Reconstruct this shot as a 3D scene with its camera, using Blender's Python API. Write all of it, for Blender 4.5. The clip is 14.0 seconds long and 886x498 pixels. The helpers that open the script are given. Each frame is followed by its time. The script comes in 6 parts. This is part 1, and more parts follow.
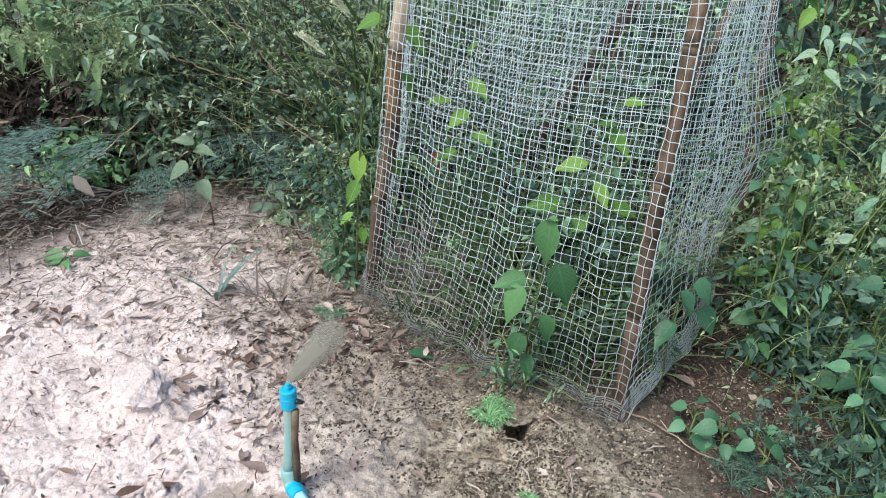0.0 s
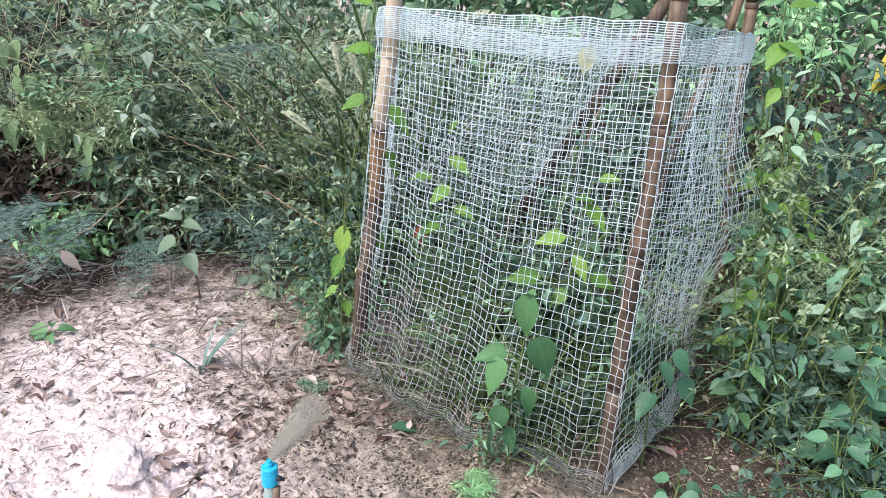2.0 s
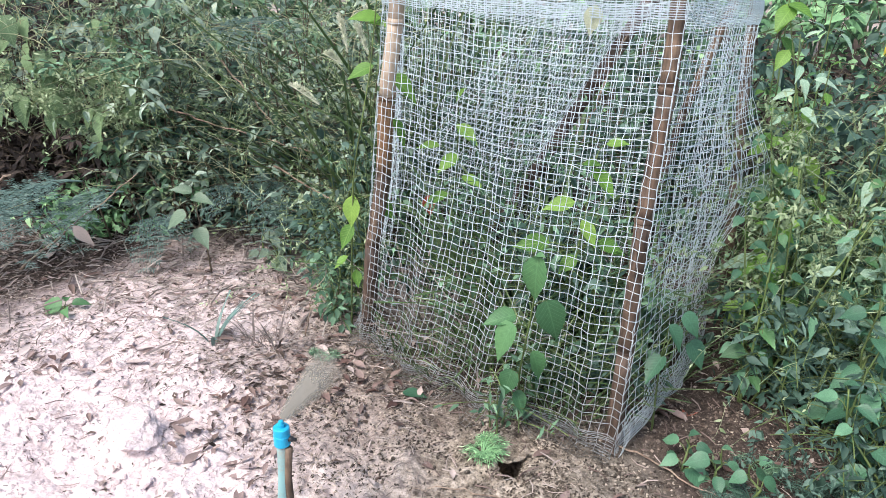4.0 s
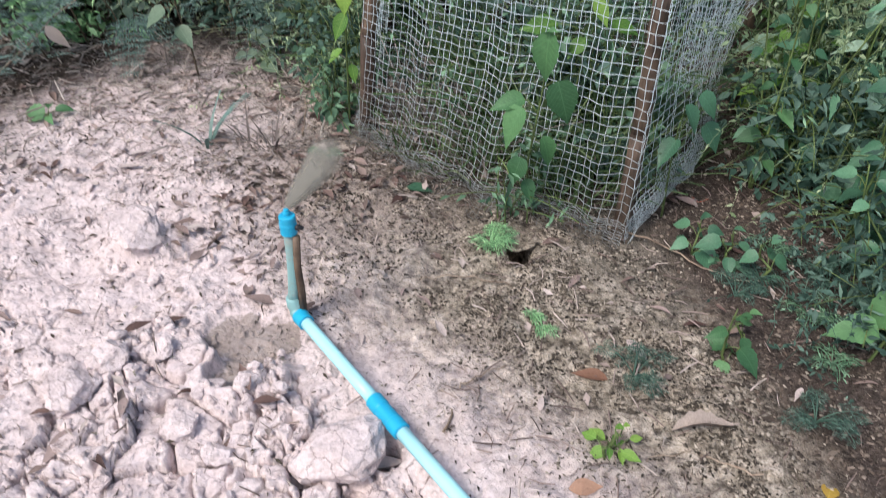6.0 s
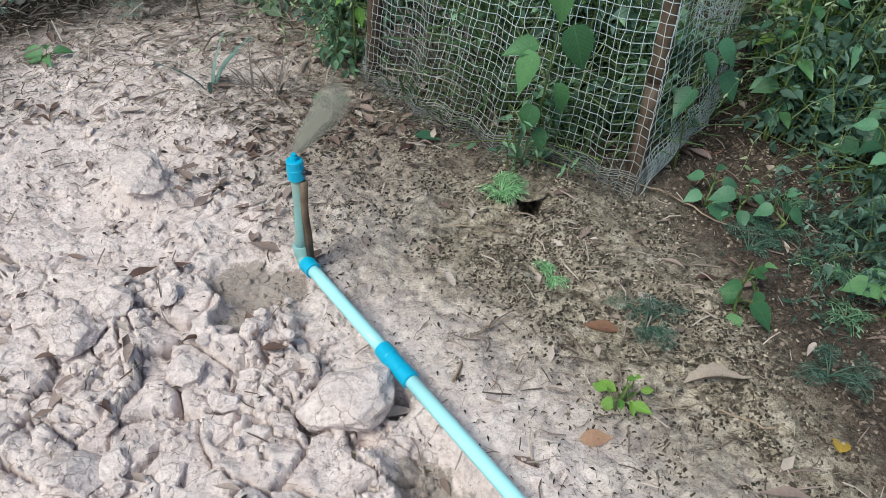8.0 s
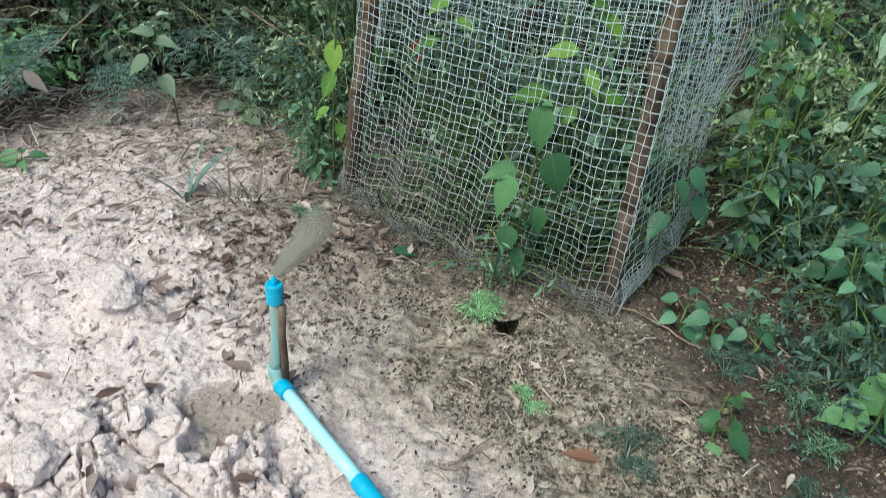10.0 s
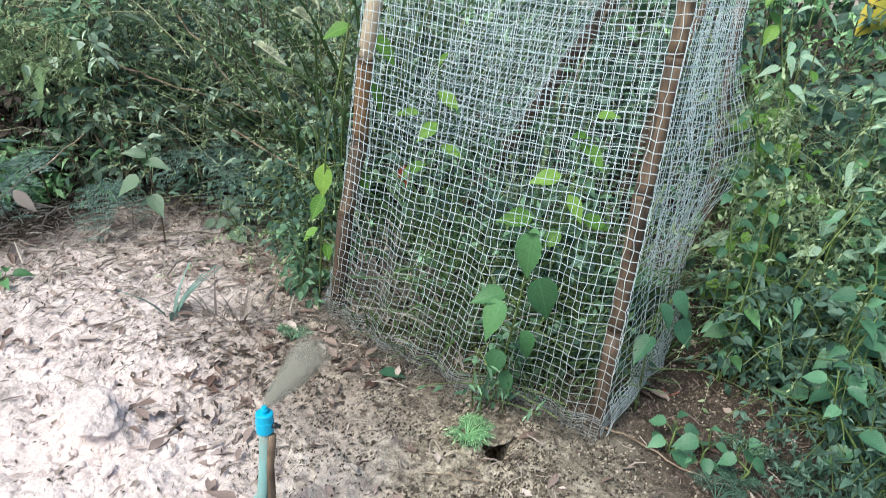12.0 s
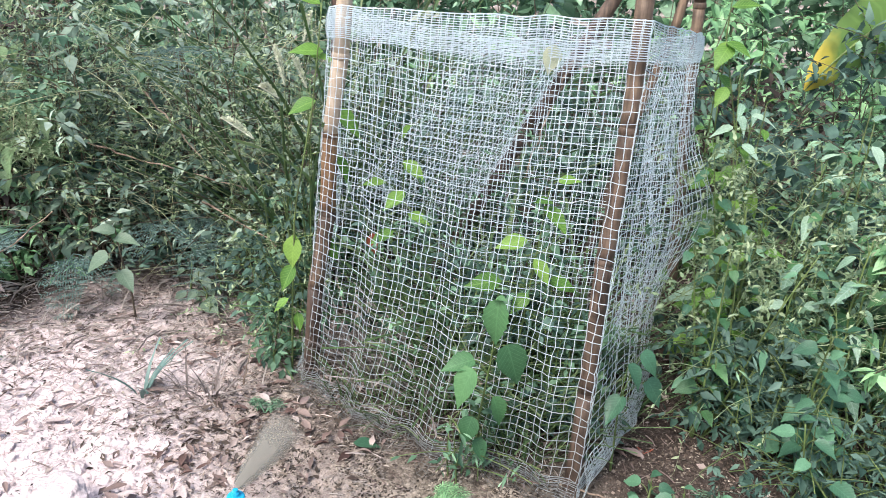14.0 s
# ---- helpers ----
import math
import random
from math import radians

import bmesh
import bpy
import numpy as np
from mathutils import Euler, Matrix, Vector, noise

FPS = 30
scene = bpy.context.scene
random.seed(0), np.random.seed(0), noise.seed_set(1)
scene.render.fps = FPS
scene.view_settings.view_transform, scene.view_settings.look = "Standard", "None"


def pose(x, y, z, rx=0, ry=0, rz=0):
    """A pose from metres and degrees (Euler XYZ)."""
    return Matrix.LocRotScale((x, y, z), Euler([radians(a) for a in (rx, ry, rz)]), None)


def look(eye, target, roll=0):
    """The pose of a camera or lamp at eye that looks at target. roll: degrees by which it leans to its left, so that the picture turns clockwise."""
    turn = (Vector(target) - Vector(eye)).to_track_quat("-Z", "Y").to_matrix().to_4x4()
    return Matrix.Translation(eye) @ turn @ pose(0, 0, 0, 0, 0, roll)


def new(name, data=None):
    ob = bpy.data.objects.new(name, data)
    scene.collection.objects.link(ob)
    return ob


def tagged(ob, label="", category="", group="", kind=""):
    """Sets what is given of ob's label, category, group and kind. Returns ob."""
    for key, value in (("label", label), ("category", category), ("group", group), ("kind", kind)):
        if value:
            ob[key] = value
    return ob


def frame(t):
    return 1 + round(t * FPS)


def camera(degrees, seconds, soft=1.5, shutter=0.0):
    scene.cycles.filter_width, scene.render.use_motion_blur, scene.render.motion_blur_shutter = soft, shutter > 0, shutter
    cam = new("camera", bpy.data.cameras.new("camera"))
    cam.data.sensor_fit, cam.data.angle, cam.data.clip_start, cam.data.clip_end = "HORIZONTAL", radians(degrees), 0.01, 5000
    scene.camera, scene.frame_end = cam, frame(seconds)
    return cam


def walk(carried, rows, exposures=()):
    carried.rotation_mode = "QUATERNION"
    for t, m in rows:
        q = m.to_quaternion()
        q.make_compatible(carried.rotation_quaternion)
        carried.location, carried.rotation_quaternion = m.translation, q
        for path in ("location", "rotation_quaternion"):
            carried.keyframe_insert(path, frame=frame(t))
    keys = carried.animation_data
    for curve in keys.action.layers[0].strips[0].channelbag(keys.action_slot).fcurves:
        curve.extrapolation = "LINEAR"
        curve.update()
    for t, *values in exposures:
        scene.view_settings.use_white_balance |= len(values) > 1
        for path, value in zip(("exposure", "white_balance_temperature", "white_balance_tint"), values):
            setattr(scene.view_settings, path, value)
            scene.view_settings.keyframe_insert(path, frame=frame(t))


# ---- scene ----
cam = camera(60.1, 14.0, 0.85, 0.55)
PATH = [
    (0, (0.141, 0.464, 1.041), (-0.023, 2.236, 0.128), 2.5),
    (0.5, (0.144, 0.466, 1.053), (-0.006, 2.255, 0.173), 2.5),
    (1, (0.149, 0.458, 1.059), (-0.008, 2.267, 0.22), 2.5),
    (1.5, (0.153, 0.452, 1.063), (-0.003, 2.277, 0.262), 2.4),
    (2, (0.157, 0.444, 1.07), (0.008, 2.29, 0.314), 2.4),
    (2.5, (0.161, 0.444, 1.061), (0.026, 2.282, 0.284), 2.2),
    (5, (0.167, 0.417, 1.003), (-0.039, 2.233, 0.19), 0.6),
    (5.5, (0.147, 0.434, 0.974), (-0.04, 2.115, -0.094), -0.5),
    (6, (0.141, 0.446, 0.945), (0.008, 2.045, -0.247), 0.1),
    (6.5, (0.133, 0.454, 0.921), (0.02, 1.991, -0.355), 1.1),
    (7, (0.125, 0.456, 0.918), (0.001, 1.977, -0.375), 0.8),
    (9.5, (0.116, 0.474, 0.944), (0.029, 2.091, -0.229), 2.7),
    (10, (0.093, 0.494, 0.968), (0.043, 2.164, -0.131), 3.6),
    (10.5, (0.072, 0.498, 0.981), (0.038, 2.203, -0.064), 3.9),
    (11, (0.059, 0.501, 0.993), (0.02, 2.239, 0.004), 4.1),
    (11.5, (0.062, 0.509, 1.005), (0.046, 2.272, 0.061), 4.2),
    (12, (0.062, 0.496, 1.006), (0.057, 2.303, 0.148), 4.4),
    (12.5, (0.073, 0.494, 1.017), (0.094, 2.322, 0.204), 4.4),
    (13, (0.074, 0.494, 1.046), (0.09, 2.337, 0.271), 3.3),
    (13.5, (0.073, 0.492, 1.048), (0.095, 2.349, 0.306), 3.4),
    (14, (0.078, 0.492, 1.049), (0.125, 2.352, 0.315), 2.9),
]
walk(cam, [(t, look(eye, target, roll)) for t, eye, target, roll in PATH],
     [(0.0, 0.58, 6500, 2), (0.5, 0.74, 6500, 4), (1.0, 0.80, 6500, 7), (2.0, 0.90, 6500, 10), (2.7, 0.90, 6500, 10), (4.8, 0.88, 6500, 12), (5.5, 0.72, 6500, 11), (6.5, 0.15, 6500, 6), (7.2, 0.12, 6500, -2),
      (9.3, 0.19, 6500, -5), (10.0, 0.33, 6500, -6), (11.5, 0.63, 6500, -4), (13.0, 0.84, 6500, 6), (14.0, 0.95, 6500, 10)])

# ---------------------------------------------------------------- light
SUN_UP, SUN_FROM = radians(54), radians(222)      # height of the sun; compass bearing it shines from, clockwise from +y
world = bpy.data.worlds.new("world")
scene.world = world
world.use_nodes = True
wn = world.node_tree
wn.nodes.clear()
sky = wn.nodes.new("ShaderNodeTexSky")
sky.sky_type, sky.sun_disc = "NISHITA", False
sky.sun_elevation, sky.sun_rotation = SUN_UP, SUN_FROM
sky.dust_density, sky.air_density = 3.0, 1.0
wb = wn.nodes.new("ShaderNodeBackground")
wb.inputs["Strength"].default_value = 0.15
wo = wn.nodes.new("ShaderNodeOutputWorld")
wn.links.new(sky.outputs[0], wb.inputs[0])
wn.links.new(wb.outputs[0], wo.inputs[0])
sun = new("sun", bpy.data.lights.new("sun", "SUN"))
sun.data.energy, sun.data.angle, sun.data.color = 2.2, radians(22), (1.0, 0.97, 0.93)
sun.matrix_basis = look((math.sin(SUN_FROM) * math.cos(SUN_UP), math.cos(SUN_FROM) * math.cos(SUN_UP), math.sin(SUN_UP)), (0, 0, 0))
sun.location = (0, 0, 8)



# ---------------------------------------------------------------- mesh helpers
class Geo:
    """Gathers points and faces into one mesh."""

    def __init__(self):
        self.v, self.f, self.n = [], [], 0

    def add(self, verts, faces):
        verts = np.asarray(verts, float)
        self.v.append(verts)
        self.f += [tuple(i + self.n for i in f) for f in faces]
        self.n += len(verts)
        return self

    def mesh(self, name, material, smooth=True):
        me = bpy.data.meshes.new(name)
        me.from_pydata(np.concatenate(self.v).tolist() if self.v else [], [], self.f)
        me.materials.append(material)
        if smooth:
            me.shade_smooth()
        return me


def part(name, data, parent=None, label="", m=None):
    """Links a mesh as one object under its thing."""
    ob = new(name, data)
    ob.parent = parent
    if m is not None:
        ob.matrix_basis = m
    return tagged(ob, label)


def thing(name, label, category, group="", kind="", at=(0, 0, 0), data=None):
    ob = new(name, data)
    ob.location = at
    return tagged(ob, label, category, group, kind)


def tube(points, radii, sides=6, caps=True):
    """Points and faces of a round rod along a line."""
    p = np.asarray(points, float)
    r = np.broadcast_to(np.asarray(radii, float), (len(p),))
    d = np.gradient(p, axis=0)
    d /= np.linalg.norm(d, axis=1)[:, None] + 1e-9
    ref = np.where(np.abs(d[:, 2:3]) > 0.9, np.array([[1.0, 0, 0]]), np.array([[0, 0, 1.0]]))
    a = np.cross(d, ref)
    a /= np.linalg.norm(a, axis=1)[:, None] + 1e-9
    b = np.cross(d, a)
    ang = np.arange(sides) / sides * 2 * np.pi
    ring = p[:, None] + r[:, None, None] * (np.cos(ang)[None, :, None] * a[:, None] + np.sin(ang)[None, :, None] * b[:, None])
    f = [(i * sides + k, i * sides + (k + 1) % sides, (i + 1) * sides + (k + 1) % sides, (i + 1) * sides + k)
         for i in range(len(p) - 1) for k in range(sides)]
    if caps and sides > 3:
        f += [tuple(range(sides - 1, -1, -1)), tuple((len(p) - 1) * sides + k for k in range(sides))]
    return ring.reshape(-1, 3), f


def leaf_shape(width, rows, fold=0.12, droop=0.15, fullest=0.4, heart=0.0, teeth=0.0, curl=0.0):
    """A leaf one unit long along x, its face up, folded along the midrib and drooping to the tip."""
    v, f = [], []
    for i in range(rows + 1):
        t = i / rows
        e = math.log(0.5) / math.log(fullest)
        w = width / 2 * math.sin(math.pi * t ** e) ** 0.9 * (1.08 - 0.5 * t ** 2.5) if 0 < i < rows else 0.01
        if teeth and 0 < i < rows:
            w *= 1 + teeth * (1 if i % 2 else -1)
        back = heart * math.exp(-((t - 0.1) / 0.12) ** 2)
        z = -droop * t * t + curl * math.sin(t * 5)
        v += [(t - back, w, z + fold * w * 2), (t, 0, z), (t - back, -w, z + fold * w * 2)]
    for i in range(rows):
        a = 3 * i
        f += [(a, a + 1, a + 4, a + 3), (a + 1, a + 2, a + 5, a + 4)]
    return np.array(v), f


def many(geo, shape, at, along, up, size):
    """Adds a copy of a leaf at each place."""
    sv, sf = shape
    at, along, up = np.asarray(at, float), np.asarray(along, float), np.asarray(up, float)
    x = along / (np.linalg.norm(along, axis=1)[:, None] + 1e-9)
    y = np.cross(up, x)
    y /= np.linalg.norm(y, axis=1)[:, None] + 1e-9
    z = np.cross(x, y)
    s = np.broadcast_to(np.asarray(size, float), (len(at),))
    v = at[:, None] + s[:, None, None] * (sv[None, :, :1] * x[:, None] + sv[None, :, 1:2] * y[:, None] + sv[None, :, 2:] * z[:, None])
    k = len(sv)
    off = geo.n
    geo.v.append(v.reshape(-1, 3))
    geo.f += [tuple(i + off + j * k for i in f) for j in range(len(at)) for f in sf]
    geo.n += len(at) * k


def frame_of(at, along, up, size=1.0):
    x = Vector(along).normalized()
    y = Vector(up).cross(x).normalized()
    z = x.cross(y)
    return Matrix(((x.x * size, y.x * size, z.x * size, at[0]), (x.y * size, y.y * size, z.y * size, at[1]),
                   (x.z * size, y.z * size, z.z * size, at[2]), (0, 0, 0, 1)))


LATTICE = np.random.default_rng(3).random((128, 128))


def smooth_noise(x, y, scale):
    """Soft noise from 0 to 1 over the plan, with cells 1/scale metres wide."""
    x, y = np.asarray(x, float) * scale + 17.3, np.asarray(y, float) * scale + 5.1
    i, j = np.floor(x).astype(int), np.floor(y).astype(int)
    u, w = x - i, y - j
    u, w = u * u * (3 - 2 * u), w * w * (3 - 2 * w)
    g = lambda a, b: LATTICE[a % 128, b % 128]
    return (g(i, j) * (1 - u) + g(i + 1, j) * u) * (1 - w) + (g(i, j + 1) * (1 - u) + g(i + 1, j + 1) * u) * w


def step(a, b, x):
    t = np.clip((np.asarray(x, float) - a) / (b - a), 0, 1)
    return t * t * (3 - 2 * t)


# ---------------------------------------------------------------- materials
def material(name):
    m = bpy.data.materials.new(name)
    m.use_nodes = True
    m.node_tree.nodes.clear()
    return m, m.node_tree.nodes, m.node_tree.links


def ramp(nodes, stops):
    r = nodes.new("ShaderNodeValToRGB")
    while len(r.color_ramp.elements) < len(stops):
        r.color_ramp.elements.new(0.5)
    for e, (p, c) in zip(r.color_ramp.elements, stops):
        e.position, e.color = p, (*c, 1)
    return r


def noise_node(nodes, links, scale, detail=4, rough=0.6, coords=None):
    n = nodes.new("ShaderNodeTexNoise")
    n.inputs["Scale"].default_value, n.inputs["Detail"].default_value, n.inputs["Roughness"].default_value = scale, detail, rough
    if coords:
        links.new(coords, n.inputs["Vector"])
    return n


def mixed(nodes, links, factor, a, b, how="MIX"):
    m = nodes.new("ShaderNodeMix")
    m.data_type, m.blend_type = "RGBA", how
    for value, socket in ((factor, m.inputs[0]), (a, m.inputs[6]), (b, m.inputs[7])):
        if isinstance(value, (int, float)):
            socket.default_value = value
        elif isinstance(value, tuple):
            socket.default_value = (*value, 1)
        else:
            links.new(value, socket)
    return m.outputs[2]


def sums(nodes, links, op, a, b):
    m = nodes.new("ShaderNodeMath")
    m.operation = op
    for value, socket in ((a, m.inputs[0]), (b, m.inputs[1])):
        if isinstance(value, (int, float)):
            socket.default_value = value
        else:
            links.new(value, socket)
    return m.outputs[0]


def finish(nodes, links, colour, rough=0.7, height=None, depth=0.002, through_light=0.0, spec=0.4, metal=0.0):
    b = nodes.new("ShaderNodeBsdfPrincipled")
    b.inputs["Specular IOR Level"].default_value, b.inputs["Metallic"].default_value = spec, metal
    links.new(colour, b.inputs["Base Color"])
    if isinstance(rough, (int, float)):
        b.inputs["Roughness"].default_value = rough
    else:
        links.new(rough, b.inputs["Roughness"])
    if height is not None:
        bump = nodes.new("ShaderNodeBump")
        bump.inputs["Strength"].default_value, bump.inputs["Distance"].default_value = 0.7, depth
        links.new(height, bump.inputs["Height"])
        links.new(bump.outputs[0], b.inputs["Normal"])
    out = nodes.new("ShaderNodeOutputMaterial")
    shader = b.outputs[0]
    if through_light:
        t = nodes.new("ShaderNodeBsdfTranslucent")
        links.new(colour, t.inputs[0])
        m = nodes.new("ShaderNodeMixShader")
        m.inputs[0].default_value = through_light
        links.new(shader, m.inputs[1])
        links.new(t.outputs[0], m.inputs[2])
        shader = m.outputs[0]
    links.new(shader, out.inputs[0])


def leaf_material(name, dark, mid, light, islands=True, through_light=0.3, rough=0.5, veins=False, tip=None, strong=0.2):
    m, n, l = material(name)
    co = n.new("ShaderNodeTexCoord").outputs["Object"]
    if islands:
        pick = n.new("ShaderNodeNewGeometry").outputs["Random Per Island"]
    else:
        pick = n.new("ShaderNodeObjectInfo").outputs["Random"]
    r = ramp(n, [(0.0, dark), (0.55, mid), (1.0, light)])
    l.new(pick, r.inputs[0])
    mottle = noise_node(n, l, 9 if veins else 45, 3, 0.6, co)
    colour = mixed(n, l, 1.0, r.outputs[0], ramp_of(n, l, mottle.outputs[0], [(0.25, (0.82, 0.83, 0.80) if veins else (0.7, 0.72, 0.68)), (0.75, (1.15, 1.13, 1.1) if veins else (1.25, 1.22, 1.15))]), "MULTIPLY")
    height = mottle.outputs[0]
    if veins:
        xyz = n.new("ShaderNodeSeparateXYZ")
        l.new(co, xyz.inputs[0])
        side = sums(n, l, "ABSOLUTE", xyz.outputs[1], 0)
        wave = sums(n, l, "SINE", sums(n, l, "MULTIPLY", sums(n, l, "SUBTRACT", xyz.outputs[0], sums(n, l, "MULTIPLY", side, 0.9)), 62.0), 0)
        rib = ramp_of(n, l, side, [(0.0, (1, 1, 1)), (0.022, (0, 0, 0))])
        vein = ramp_of(n, l, wave, [(0.86, (0, 0, 0)), (1.0, (1, 1, 1))])
        both = mixed(n, l, 1.0, rib, vein, "LIGHTEN")
        colour = mixed(n, l, mixed(n, l, 1.0, both, (strong, strong, strong), "MULTIPLY"), colour, tuple(min(1, c * 2.2 + 0.02) for c in light))
        if tip:
            far = ramp_of(n, l, sums(n, l, "ADD", sums(n, l, "MULTIPLY", xyz.outputs[0], -1.0), sums(n, l, "MULTIPLY", mottle.outputs[0], 0.2)), tip)
            colour = mixed(n, l, far, colour, (0.62, 0.48, 0.06))
    finish(n, l, colour, rough, height, 0.0015, through_light)
    return m


def ramp_of(n, l, value, stops):
    r = ramp(n, stops)
    l.new(value, r.inputs[0])
    return r.outputs[0]


def streaked(name, dark, light, along=(40, 40, 3), rough=0.6, depth=0.001, pick=False, stained=0.38):
    """Fibrous stuff: wood, bamboo, dry stalks, with the grain along z."""
    m, n, l = material(name)
    co = n.new("ShaderNodeTexCoord").outputs["Object"]
    mp = n.new("ShaderNodeMapping")
    mp.inputs["Scale"].default_value = along
    l.new(co, mp.inputs[0])
    grain = noise_node(n, l, 3.0, 5, 0.65, mp.outputs[0])
    stain = noise_node(n, l, 14.0, 4, 0.6, co)
    colour = ramp_of(n, l, grain.outputs[0], [(0.3, dark), (0.7, light)])
    colour = mixed(n, l, 1.0, colour, ramp_of(n, l, stain.outputs[0], [(0.32, (stained, stained * 0.93, stained * 0.9)), (0.60, (1.12, 1.1, 1.08))]), "MULTIPLY")
    if pick:
        rnd = n.new("ShaderNodeObjectInfo").outputs["Random"]
        colour = mixed(n, l, 1.0, colour, ramp_of(n, l, rnd, [(0, (0.78, 0.74, 0.74)), (1, (1.15, 1.12, 1.08))]), "MULTIPLY")
    finish(n, l, colour, rough, grain.outputs[0], depth)
    return m


def plastic(name, colour, dirt, amount, rough=0.35):
    m, n, l = material(name)
    co = n.new("ShaderNodeTexCoord").outputs["Object"]
    big, fine = noise_node(n, l, 11.0, 5, 0.65, co), noise_node(n, l, 160.0, 3, 0.6, co)
    mask = sums(n, l, "ADD", sums(n, l, "MULTIPLY", big.outputs[0], 0.8), sums(n, l, "MULTIPLY", fine.outputs[0], 0.2))
    where = ramp_of(n, l, mask, [(0.62 - amount, (0, 0, 0)), (0.8 - amount, (1, 1, 1))])
    finish(n, l, mixed(n, l, where, colour, dirt), sums(n, l, "ADD", sums(n, l, "MULTIPLY", where, 0.4), rough), fine.outputs[0], 0.0004)
    return m


MUD_SPOTS = [((-0.315, 1.430, -0.012), 0.060), ((-0.245, 1.425, -0.012), 0.055), ((-0.272, 1.368, -0.012), 0.050), ((-0.290, 1.318, -0.012), 0.040), ((0.045, 1.075, -0.05), 0.055), ((0.09, 1.01, -0.06), 0.07), ((0.15, 0.94, -0.06), 0.075)]
PITS = [(-0.012, 1.200, 0.026, 0.08), (0.075, 1.03, 0.035, 0.04), (0.10, 0.985, 0.02, 0.05), (-0.125, 1.135, 0.016, 0.05), (-0.045, 1.125, 0.022, 0.04), (-0.245, 1.10, 0.014, 0.04)]


def soil_material():
    """Pale dry clay on one side of the buried pipe, brown sandy soil on the other, darker mould with shade put into its
    colour below the bushes.
    """
    m, n, l = material("soil")
    co = n.new("ShaderNodeNewGeometry").outputs["Position"]
    xyz = n.new("ShaderNodeSeparateXYZ")
    l.new(co, xyz.inputs[0])
    big, mid = noise_node(n, l, 3.2, 5, 0.6, co), noise_node(n, l, 17.0, 6, 0.7, co)
    fine, dots = noise_node(n, l, 110.0, 5, 0.7, co), noise_node(n, l, 240.0, 3, 0.7, co)
    clay = ramp_of(n, l, mid.outputs[0], [(0.22, (0.48, 0.395, 0.39)), (0.5, (0.685, 0.58, 0.575)), (0.75, (0.765, 0.67, 0.665))])
    brown = ramp_of(n, l, mid.outputs[0], [(0.28, (0.085, 0.072, 0.056)), (0.5, (0.275, 0.238, 0.194)), (0.74, (0.53, 0.47, 0.415))])
    mould_and_shade = ramp_of(n, l, fine.outputs[0], [(0.3, (0.030, 0.023, 0.019)), (0.7, (0.105, 0.080, 0.069))])
    bent = n.new("ShaderNodeVectorMath")
    bent.operation = "MULTIPLY_ADD"
    l.new(mid.outputs["Color"], bent.inputs[0])
    bent.inputs[1].default_value = (0.05, 0.05, 0.05)
    l.new(co, bent.inputs[2])
    cell = n.new("ShaderNodeTexVoronoi")
    cell.feature = "DISTANCE_TO_EDGE"
    cell.inputs["Scale"].default_value = 24.0
    l.new(bent.outputs[0], cell.inputs["Vector"])
    wide = sums(n, l, "MULTIPLY", cell.outputs["Distance"], ramp_of(n, l, big.outputs[0], [(0.40, (9, 9, 9)), (0.52, (1.6, 1.6, 1.6)), (0.66, (0.5, 0.5, 0.5))]))
    crack = ramp_of(n, l, wide, [(0.0, (0, 0, 0)), (0.028, (1, 1, 1))])
    clay = mixed(n, l, 1.0, clay, mixed(n, l, crack, (0.62, 0.57, 0.55), (1.0, 1.0, 1.0)), "MULTIPLY")
    grit = noise_node(n, l, 46.0, 5, 0.7, co)
    brown = mixed(n, l, 1.0, brown, ramp_of(n, l, grit.outputs[0], [(0.38, (0.30, 0.28, 0.265)), (0.55, (1.46, 1.44, 1.41))]), "MULTIPLY")
    # across the pipe's line, bent by the noise
    over = sums(n, l, "MULTIPLY", xyz.outputs[0], 0.75)
    cross = sums(n, l, "MINIMUM", sums(n, l, "ADD", over, sums(n, l, "SUBTRACT", sums(n, l, "MULTIPLY", xyz.outputs[1], 0.90), 0.34)),
                 sums(n, l, "ADD", over, sums(n, l, "ADD", sums(n, l, "MULTIPLY", xyz.outputs[1], 0.30), 0.58)))
    cross = sums(n, l, "ADD", cross, sums(n, l, "MULTIPLY", big.outputs[0], 0.34))
    cross = sums(n, l, "MULTIPLY", sums(n, l, "SUBTRACT", cross, 0.95), 3.0)
    side = ramp_of(n, l, cross, [(0.0, (0, 0, 0)), (0.55, (0.6, 0.6, 0.6)), (1.0, (1, 1, 1))])
    colour = mixed(n, l, side, clay, brown)
    # soil kept damp where the spray falls and along the net's foot
    for spot, core, edge, dark, light in (((-0.17, 1.95, 0.0), 0.12, 0.32, (0.17, 0.135, 0.115), (0.42, 0.35, 0.31)), ((0.44, 1.74, 0.0), 0.08, 0.26, (0.075, 0.068, 0.056), (0.24, 0.215, 0.185))):
        wet = n.new("ShaderNodeVectorMath")
        wet.operation = "DISTANCE"
        l.new(co, wet.inputs[0])
        wet.inputs[1].default_value = spot
        damp = ramp_of(n, l, sums(n, l, "ADD", wet.outputs["Value"], sums(n, l, "MULTIPLY", sums(n, l, "SUBTRACT", big.outputs[0], 0.5), 0.5)), [(core, (0.75, 0.75, 0.75)), (edge, (0, 0, 0))])
        colour = mixed(n, l, damp, colour, ramp_of(n, l, mid.outputs[0], [(0.3, dark), (0.7, light)]))
